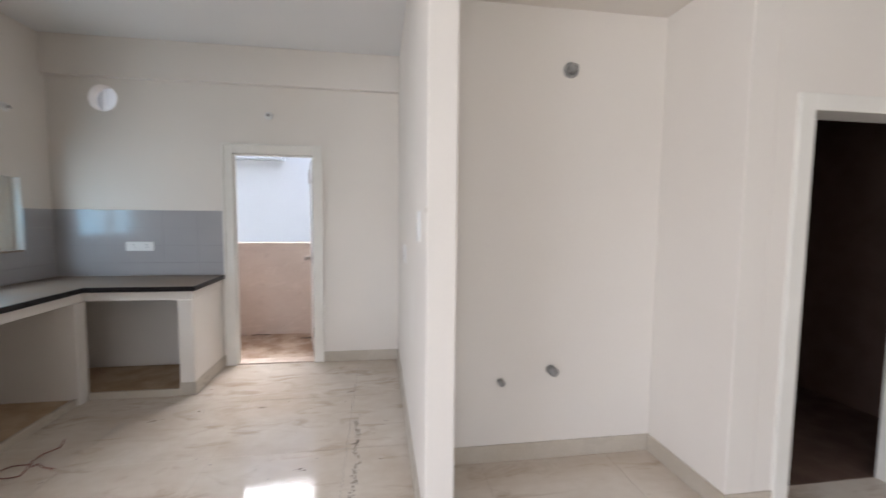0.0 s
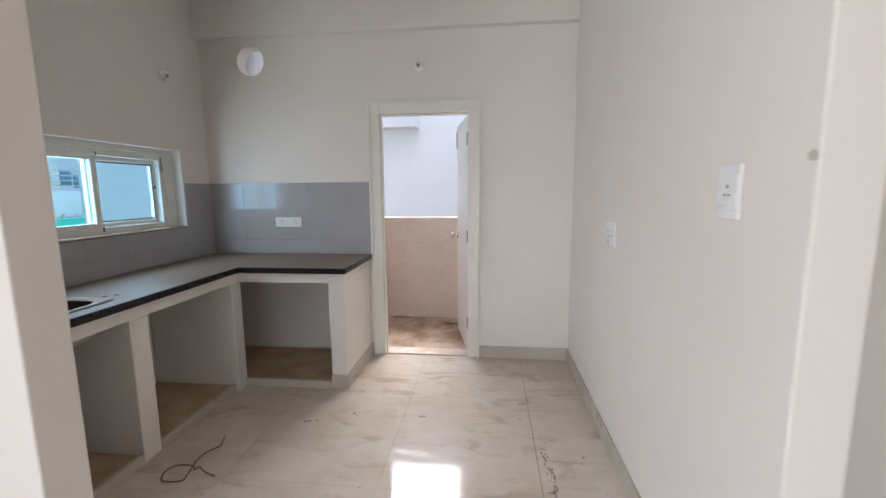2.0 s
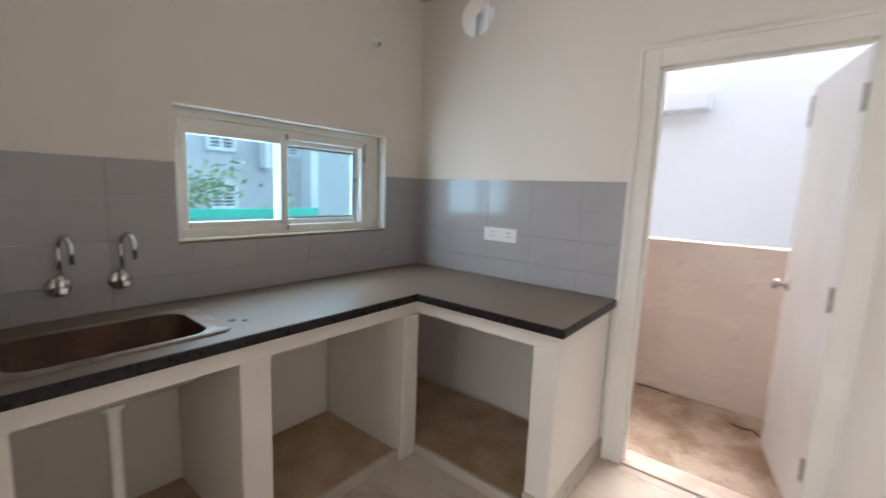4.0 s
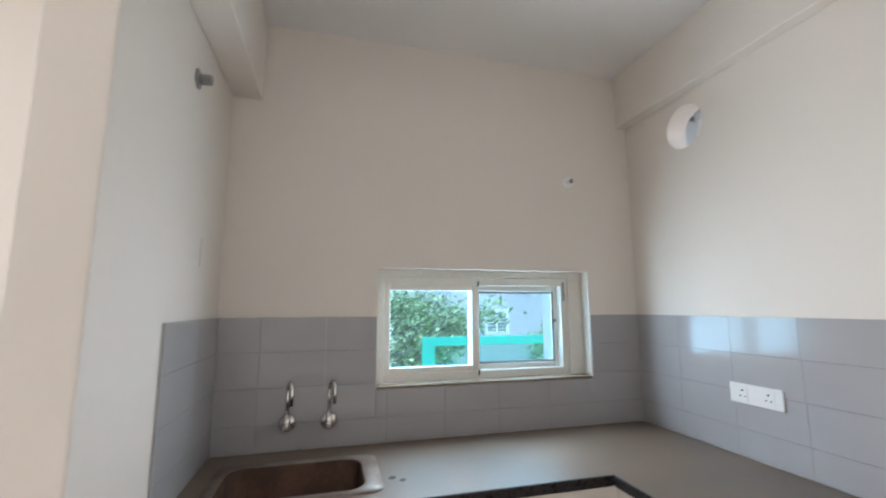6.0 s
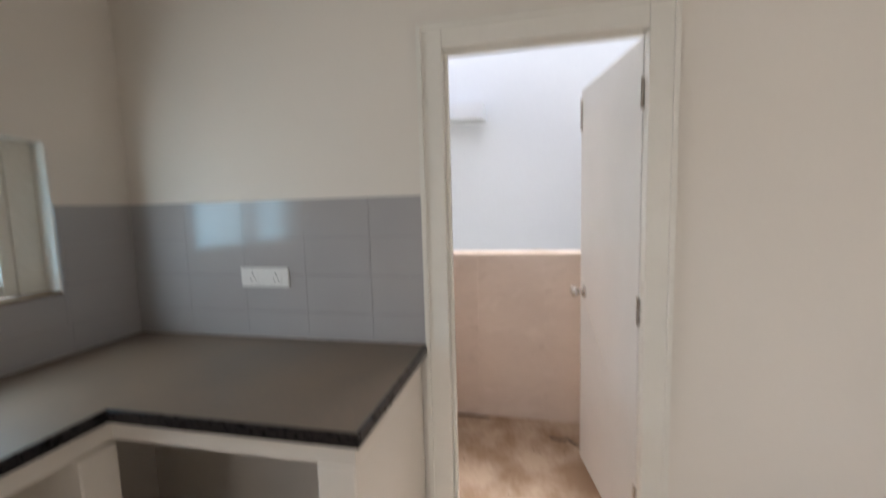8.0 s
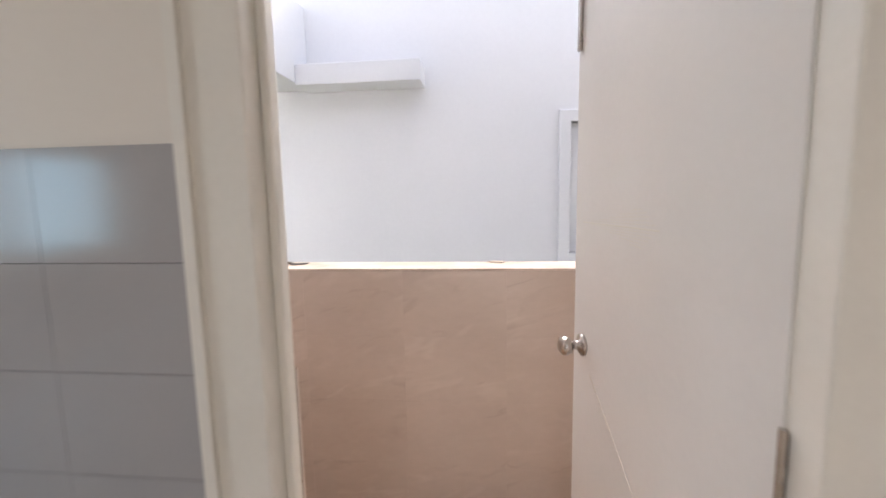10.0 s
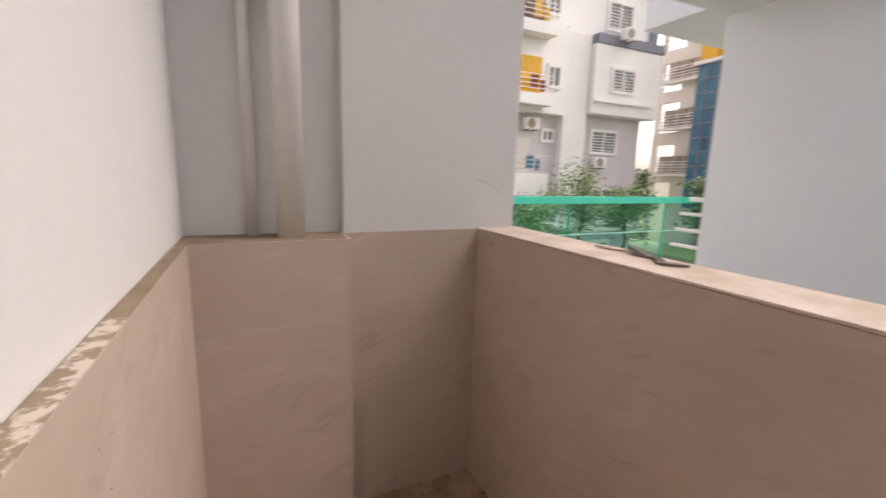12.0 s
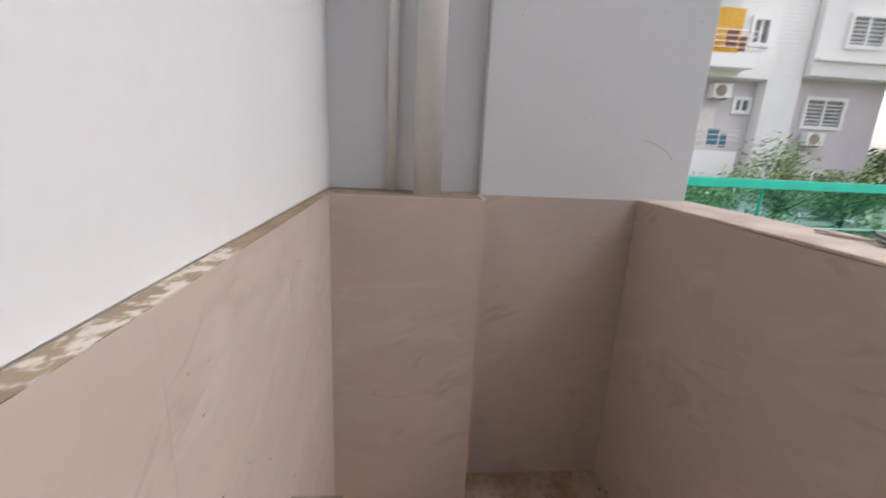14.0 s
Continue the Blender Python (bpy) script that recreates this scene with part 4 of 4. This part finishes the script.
def mauve_block():
    """Four-storey block; local axes: x out of the front face, y along it, z from the ground."""
    X, Y = -18.0, 13.0
    h = thing("apartment_block", (X, Y - 1.0, GZ), "white and mauve apartment block with grilled windows and outdoor units", "building")
    L = lambda y: y - Y
    Zz = lambda z: z - GZ
    part("wall", boxes([(-9, L(5.0), 0, 0, L(24.0), Zz(9.0))]), B_MAUVE, h)
    part("upper_wall", boxes([(0.005, L(19.1), Zz(5.0), 0.9, L(24.4), Zz(8.7))]), B_WHITE, h, "projecting white upper storey")
    part("upper_wall", boxes([(0.005, L(13.2), Zz(4.75), 0.7, L(17.35), Zz(9.2))]), B_WHITE, h)
    part("top_wall", boxes([(-9, L(5.0), Zz(9.0), 0.35, L(24.2), Zz(15.5))]), B_WHITE, h)
    part("band", boxes([(0.36, L(19.2), Zz(8.75), 0.95, L(24.4), Zz(9.25))]), B_GREYBLUE, h, "slate blue storey band")
    part("band", boxes([(0.352, L(21.6), Zz(11.9), 0.50, L(24.25), Zz(13.0))]), B_GREYBLUE, h)
    part("band", boxes([(0.352, L(23.6), Zz(9.3), 0.48, L(24.25), Zz(11.9))]), B_GREYBLUE, h)
    part("roof", boxes([(-9.2, L(4.8), Zz(15.5), 0.6, L(24.4), Zz(15.8))]), B_WHITE, h)
    st = part("strip", boxes([(0.005, L(17.4), 0, 0.55, L(19.05), Zz(9.4))]), B_WHITE, h, "white ribbed corner strip")
    part("rib", boxes([(0.551, L(17.4), Zz(-2 + 0.17 * k), 0.575, L(19.05), Zz(-2 + 0.17 * k + 0.12)) for k in range(66)]), B_WHITE, st)
    part("ledge", boxes([(0.905, L(19.1), Zz(5.62), 1.1, L(23.6), Zz(5.74))]), B_WHITE, h)
    far_window(h, "x", L(20.1), Zz(2.95), 1.85, 1.15)
    far_window(h, "x", L(20.5), Zz(-0.35), 1.6, 0.95)
    far_window(h, "x", L(16.5), Zz(3.45), 0.6, 0.45, False)
    up = [(20.45, 6.35, 1.6, 1.1), (20.3, 9.8, 1.7, 1.3), (20.3, 13.2, 1.7, 1.3)]
    for y, z, w, g in up:
        f = far_window(h, "x", L(y), Zz(z), w, g)
        f.matrix_basis = pose(0.9 if z < 8 else 0.352, 0, 0)
    for y, z, w, g in ((16.1, 6.2, 0.65, 0.9), (16.1, 9.9, 0.65, 0.9)):
        f = far_window(h, "x", L(y), Zz(z), w, g, False)
        f.matrix_basis = pose(0.7 if z < 9 else 0.352, 0, 0)
    ac_unit(h, "x", L(20.1), Zz(2.0))
    ac_unit(h, "x", L(15.0), Zz(3.9))
    ac_unit(h, "x", L(20.6), Zz(9.0), 1.45)
    # balconies at the near end
    for k, z in enumerate((1.3, 5.3, 8.7)):
        b = part("balcony", boxes([(0.005, L(13.1), Zz(z), 1.5, L(15.9), Zz(z) + 0.25), (0.72, L(13.1), Zz(z) - 0.9 if k == 0 else Zz(z) - 0.3, 1.5, L(15.9), Zz(z))]), B_WHITE, h)
        # flat panels; the top one takes the dark shade colour for its depth
        part("opening", boxes([(0.71 if k else 0.01, L(13.6), Zz(z) + 0.25, 0.74 if k else 0.04, L(15.6), Zz(z) + 2.2)]), (B_CREAM, YELLOW, SHADEBROWN)[k], b, "shaded balcony recess")
        part("rail", boxes([(1.42, L(13.1), Zz(z) + 0.25 + 0.22 * j, 1.46, L(15.9), Zz(z) + 0.29 + 0.22 * j) for j in range(1, 5)]), STEEL, b)
        part("laundry", boxes([(1.2, L(14.6), Zz(z) + 0.5, 1.24, L(15.1), Zz(z) + 1.2), (1.2, L(15.2), Zz(z) + 0.4, 1.24, L(15.5), Zz(z) + 1.0)]), (BLUEGLASS, REDWIRE, YELLOW)[k], b, "hanging washing")
    # wing seen through the kitchen window
    for y, z in ((6.9, 0.35), (6.9, 3.0), (10.2, 3.0), (6.9, 6.3), (10.2, 6.3), (10.2, -2.2)):
        far_window(h, "x", L(y), Zz(z), 1.0, 0.95)
    part("upper_wall", boxes([(0.005, L(9.2), Zz(2.2), 0.6, L(9.5), Zz(8.9)), (0.005, L(11.4), 0, 1.0, L(12.2), Zz(8.9))]), B_WHITE, h)


mauve_block()


def cream_block():
    """Block with open stair bays and ledges stacked with units; local: front faces -y."""
    X, Y = -22.2, 29.4
    h = thing("apartment_block", (X, Y, GZ), "cream apartment block with open bays, unit ledges and blue glass front", "building")
    Zz = lambda z: z - GZ
    cols = [(0, 0, 0, 0.35, 0.35, Zz(17)), (1.95, 0, 0, 4.0, 9, Zz(17))]
    rows = list(cols)
    for z0, z1 in ((1.2, 2.0), (4.0, 4.95), (7.1, 7.95), (10.0, 10.9), (13.0, 13.9), (16.0, 17.0)):
        rows.append((0.35, 0, Zz(z0), 1.95, 0.35, Zz(z1)))
    for r in rows:
        part("wall", boxes([r]), B_CREAM, h)
    for z in (2.0, 4.95, 7.95, 10.9):
        part("rail", boxes([(0.35, -0.05, Zz(z) + 0.25 * j, 1.95, 0.0, Zz(z) + 0.25 * j + 0.04) for j in (1, 2, 3)]), B_WHITE, h)
    for z in (1.7, 5.0, 8.3):
        lg = part("unit_ledge", boxes([(1.1, -1.0, Zz(z), 4.1, 0, Zz(z) + 0.15)]), B_WHITE, h, "railed ledge for outdoor units")
        part("rail", boxes([(1.1, -1.0, Zz(z) + 0.2 * j, 4.1, -0.96, Zz(z) + 0.2 * j + 0.05) for j in range(1, 6)] + [(1.1 + 0.75 * j, -1.0, Zz(z), 1.15 + 0.75 * j, -0.95, Zz(z) + 1.05) for j in range(5)]), B_WHITE, lg)
        for j in range(3):
            for i in range(2):
                part("outdoor_unit", boxes([(1.35 + 0.9 * j, -0.75, Zz(z) + 0.16 + 0.66 * i, 2.15 + 0.9 * j, -0.3, Zz(z) + 0.78 + 0.66 * i)], 0.03), BOXTAN, lg)
    g = part("glass_front", boxes([(4.0, -1.2, Zz(-0.5), 6.2, 8, Zz(9.0))]), BLUEGLASS, h, "blue glass front")
    part("bar", boxes([(4.0, -1.26, Zz(-0.5 + 0.95 * j), 6.2, -1.201, Zz(-0.42 + 0.95 * j)) for j in range(10)] + [(4.7, -1.27, Zz(-0.5), 4.78, -1.201, Zz(9)), (5.4, -1.27, Zz(-0.5), 5.48, -1.201, Zz(9))]), B_GREYBLUE, g)
    part("panel", boxes([(4.2, -1.4, Zz(9.1), 5.3, 0, Zz(16))]), YELLOW, h, "yellow cladding panel")
    part("panel", boxes([(6.2, -1.5, Zz(3.2), 7.3, 0, Zz(7.4))]), YELLOW, h)
    part("canopy", boxes([(3.9, -1.6, Zz(9.0), 6.6, 0, Zz(9.2))]), B_WHITE, h)
    part("side_wall", boxes([(7.3, -0.8, 0, 12, 8, Zz(16)), (5.3, -0.5, Zz(9.2), 7.3, 8, Zz(16))]), B_WHITE, h)


cream_block()


def shed(x, y, w, d, hgt, material, label):
    h = thing("outhouse", (x, y, GZ), label, "building")
    part("wall", boxes([(0, 0, 0, w, d, hgt)]), material, h)
    part("roof", boxes([(-0.3, -0.3, hgt, w + 0.5, d + 0.3, hgt + 0.18)]), B_WHITE, h)
    f = far_window(h, "x", d * 0.35, hgt - 1.5, 1.1, 0.8)
    f.matrix_basis = pose(w, 0, 0)
    ac_unit(h, "y", w * 0.5, hgt - 1.1)


shed(-17.5, 15.5, 2.2, 4.5, 2.0, B_LILAC, "low blue-grey outhouse behind the green net")
solid("lawn", [(-40, 24.5, GZ, -14, 29, GZ + 0.03)], LEAFLIGHT, "strip of bright green lawn", "lawn")


def net_fence():
    f = thing("net_fence", (-9.0, 0, GZ), "tall green shade-net fence with a bright green top band", "fence")
    y0, y1, top = 0.6, 18.5, 0.76 - GZ
    part("band", boxes([(-0.03, y0, top - 0.24, 0.03, y1, top)], 0.01), GREEN, f, "bright green top sheet")
    part("band", boxes([(-0.03, y0, top - 3.0, 0.03, y0 + 0.35, top - 0.24)], 0.01), GREEN, f)
    n = part("net", boxes([(-0.006, y0 + 0.35, 0.3, 0.006, y1, top - 0.24)]), NET, f, "translucent green shade net")
    k = y0 + 0.1
    while k < y1:
        part("post", cyl(bmesh.new(), (-0.06, k, 0), (-0.06, k, top), 0.035, seg=10), GREEN, f)
        k += 4.6
    part("cross_rail", boxes([(-0.08, y0, top - 1.3, -0.04, y1, top - 1.26)]), B_WHITE, f)


net_fence()


def tree(x, y, height, spread, leaves, leaf_material, seed, label, leaf=0.09):
    r = random.Random(seed)
    t = thing("tree", (x, y, GZ), label, "tree")
    bm = bmesh.new()
    trunk = [Vector((0, 0, 0))]
    for k in range(6):
        trunk.append(trunk[-1] + Vector((r.gauss(0, 0.06), r.gauss(0, 0.06), height * 0.12)))
    for k, (a, b) in enumerate(zip(trunk, trunk[1:])):
        cyl(bm, a, b, 0.10 * (1 - k * 0.1), 0.10 * (1 - (k + 1) * 0.1), 8)
    tips = []
    for k in range(13):
        base = trunk[r.randint(3, 6)]
        a, el = r.uniform(0, math.tau), r.uniform(0.25, 1.2)
        ln = spread * r.uniform(0.6, 1.1)
        p = base.copy()
        for s in range(4):
            q = p + Vector((math.cos(a) * math.cos(el), math.sin(a) * math.cos(el), math.sin(el))) * ln / 4 + Vector((r.gauss(0, .08), r.gauss(0, .08), r.gauss(0, .05)))
            cyl(bm, p, q, 0.035 * (1 - s * 0.2), 0.035 * (0.8 - s * 0.2), 6)
            p = q
            if s:
                tips.append(p.copy())
    part("trunk", bm, BARK, t)
    verts, faces = [], []
    for k in range(leaves):
        c = r.choice(tips) + Vector((r.gauss(0, spread * 0.17), r.gauss(0, spread * 0.17), r.gauss(0, spread * 0.15)))
        e = Euler((r.uniform(-1.0, 1.0), r.uniform(-0.8, 0.8), r.uniform(0, 6.3)))
        l = leaf * r.uniform(0.7, 1.5)
        i = len(verts)
        for q in ((-l, 0, 0), (-0.1 * l, -0.38 * l, 0.06 * l), (l, 0, -0.12 * l), (-0.1 * l, 0.38 * l, 0.06 * l)):
            v = Vector(q)
            v.rotate(e)
            verts.append(tuple(c + v))
        faces.append((i, i + 1, i + 2, i + 3))
    me = bpy.data.meshes.new("crown")
    me.from_pydata(verts, [], faces)
    me.materials.append(leaf_material)
    o = new("crown", me)
    o.parent = t
    return t


tree(-14.5, 15.4, 5.2, 1.9, 2800, LEAFLIGHT, 3, "slender tree with sparse drooping leaves before the mauve block", 0.09)
tree(-12.6, 11.6, 4.1, 1.7, 2800, LEAFLIGHT, 5, "bushy young tree beside the green net", 0.09)
tree(-14.6, 18.9, 4.2, 1.6, 1800, LEAFLIGHT, 6, "pale green shrub tree behind the green net", 0.13)
tree(-20.8, 25.6, 4.6, 1.8, 2600, LEAF, 7, "dense dark tree between the blocks", 0.16)
tree(-9.1, 17.2, 5.2, 1.6, 3600, LEAF, 8, "dense green tree before the glass front", 0.10)
tree(-14.0, 2.0, 5.4, 2.4, 4200, LEAFLIGHT, 11, "broad tree seen from the kitchen window", 0.14)
tree(-15.0, -1.6, 6.2, 2.6, 3000, LEAFLIGHT, 12, "tall tree seen from the kitchen window", 0.15)
tree(-13.5, 6.8, 4.3, 1.3, 1600, LEAFLIGHT, 13, "small pale tree behind the green net", 0.12)

# ---------------------------------------------------------------- tiles
CACHE = {}


def tile_mesh(w, h, t, material, e):
    key = (round(w, 3), round(h, 3), t, material.name)
    if key not in CACHE:
        bm = bmesh.new()
        box(bm, 0, 0, 0, w, h, t)
        for v in bm.verts:
            if v.co.z > t / 2:
                v.co.x += e if v.co.x < w / 2 else -e
                v.co.y += e if v.co.y < h / 2 else -e
        me = bpy.data.meshes.new("tile")
        bm.to_mesh(me)
        bm.free()
        me.materials.append(material)
        CACHE[key] = me
    return CACHE[key]


def tile_field(parent, m, u0, u1, v0, v1, tw, th, material, t=0.008, gap=0.002, su=0.0, sv=0.0, holes=(), e=0.0003):
    """Tiles on the plane of m (x along, y up the face, z out of it), cut at the edges and round the holes."""
    u = su + math.floor((u0 - su) / tw) * tw
    while u < u1:
        v = sv + math.floor((v0 - sv) / th) * th
        while v < v1:
            rects = [(max(u, u0), max(v, v0), min(u + tw, u1), min(v + th, v1))]
            for a, b, c, d in holes:
                cut = []
                for p, q, r, s in rects:
                    if r <= a or p >= c or s <= b or q >= d:
                        cut.append((p, q, r, s))
                        continue
                    if p < a:
                        cut.append((p, q, a, s))
                    if r > c:
                        cut.append((c, q, r, s))
                    if q < b:
                        cut.append((max(p, a), q, min(r, c), b))
                    if s > d:
                        cut.append((max(p, a), d, min(r, c), s))
                rects = cut
            for p, q, r, s in rects:
                if r - p > 0.012 and s - q > 0.012:
                    ob = new("tile", tile_mesh(r - p - gap, s - q - gap, t, material, e))
                    ob.parent = parent
                    ob.matrix_basis = m @ Matrix.Translation((p + gap / 2, q + gap / 2, 0))
            v += th
        u += tw


def plane(origin, xdir, ydir):
    x, y = Vector(xdir), Vector(ydir)
    z = x.cross(y)
    return Matrix.Translation(origin) @ Matrix((x, y, z)).transposed().to_4x4()


# kitchen dado: north, west and south faces
base = solid("tile_bed_north", [(0.009, -0.003, CT + 0.001, 1.44, -0.0004, 1.505)], GROUT, "grey glazed tiles behind the worktop", "tiles")
tile_field(base, plane((0, -0.003, 0), (1, 0, 0), (0, 0, 1)), 0.009, 1.44, CT + 0.002, 1.506, 0.30, 0.163, DADO, 0.006, 0.0006, 0.009, 1.506)
base = solid("tile_bed_west", [(0.0004, YS, CT + 0.001, 0.003, -0.003, 1.149)], GROUT, "grey glazed tiles under the window", "tiles")
tile_field(base, plane((0.003, 0, 0), (0, 1, 0), (0, 0, 1)), YS + 0.001, -0.009, CT + 0.002, 1.506, 0.30, 0.163, DADO, 0.006, 0.0006, -0.009, 1.506, holes=[(WY0 - 0.004, 1.148, WY1 + 0.004, 1.6)])
base = solid("tile_bed_south", [(0.009, YS + 0.0004, CT + 0.001, 0.66, YS + 0.003, 1.505)], GROUT, "grey glazed tiles beside the sink", "tiles")
tile_field(base, plane((0, YS + 0.003, 0), (-1, 0, 0), (0, 0, 1)), -0.66, -0.009, CT + 0.002, 1.506, 0.30, 0.163, DADO, 0.006, 0.0006, -0.009, 1.506)

# balcony cladding
CW, CH = 0.45, 0.30
base = solid("cladding_south", [(BX - 0.012, YO + 0.0125, BZ, 1.45, YO + 0.0299, 0.6), (1.4505, 0.0825, BZ, 1.503, YO + 0.0299, 0.6), (DX1, YO + 0.0125, BZ, 3.3, YO + 0.0299, 0.6)], JOINT, "beige streaked wall tiles on the balcony wall", "tiles")
tile_field(base, plane((0, YO + 0.030, 0), (-1, 0, 0), (0, 0, 1)), -1.503, -BX, BZ, DT - 0.004, CW, CH, CLADDING, 0.008, 0.0002, -BX, DT - 0.004, e=0.0001)
tile_field(base, plane((0, YO + 0.030, 0), (-1, 0, 0), (0, 0, 1)), -3.3, -DX1, BZ, DT - 0.004, CW, CH, CLADDING, 0.008, 0.0002, -BX, DT - 0.004, e=0.0001)
base = solid("cladding_plinth", [(BX - 0.0115, YO + 0.0305, BZ, BX - 0.008, 0.632, DT - 0.006)], JOINT, "beige streaked wall tiles on the pipe plinth", "tiles")
tile_field(base, plane((BX - 0.008, 0, 0), (0, 1, 0), (0, 0, 1)), YO + 0.038, 0.640, BZ, DT - 0.004, CW * 1.2, CH, CLADDING, 0.008, 0.0002, YO + 0.03, DT - 0.004, e=0.0001)
tile_field(base, plane((0, 0.632, 0), (-1, 0, 0), (0, 0, 1)), -BX + 0.008, -CX, BZ, DT - 0.004, CW, CH, CLADDING, 0.008, 0.0002, -BX + 0.008, DT - 0.004, e=0.0001)
base = solid("cladding_column", [(CX - 0.0098, 0.643, BZ, CX - 0.008, PI + 0.01, DT - 0.022)], JOINT, "beige streaked wall tiles on the column", "tiles")
tile_field(base, plane((CX - 0.008, 0, 0), (0, 1, 0), (0, 0, 1)), 0.641, PI, BZ, DT - 0.002, CW * 1.35, CH, CLADDING, 0.008, 0.0002, 0.641, DT - 0.004, e=0.0001)
base = solid("cladding_parapet", [(CX, PI + 0.0085, BZ, 3.3, PI + 0.0118, DT - 0.010)], JOINT, "beige streaked wall tiles on the parapet", "tiles")
tile_field(base, plane((0, PI + 0.0085, 0), (1, 0, 0), (0, 0, 1)), CX, 3.3, BZ, DT - 0.0095, CW, CH, CLADDING, 0.008, 0.0002, CX, DT - 0.004, e=0.0001)

# polished floor
base = solid("floor", [(-0.2, -9.2, -0.3, 6.75, YO, -0.008)], GROUT, "polished beige floor tiles, dusty and smudged", "floor")
tile_field(base, plane((0, 0, -0.008), (1, 0, 0), (0, 1, 0)), 0.0, 6.6, -9.05, 0.0, 0.8, 0.8, FLOOR, 0.008, 0.001, 0.3, -1.66, e=0.0004)
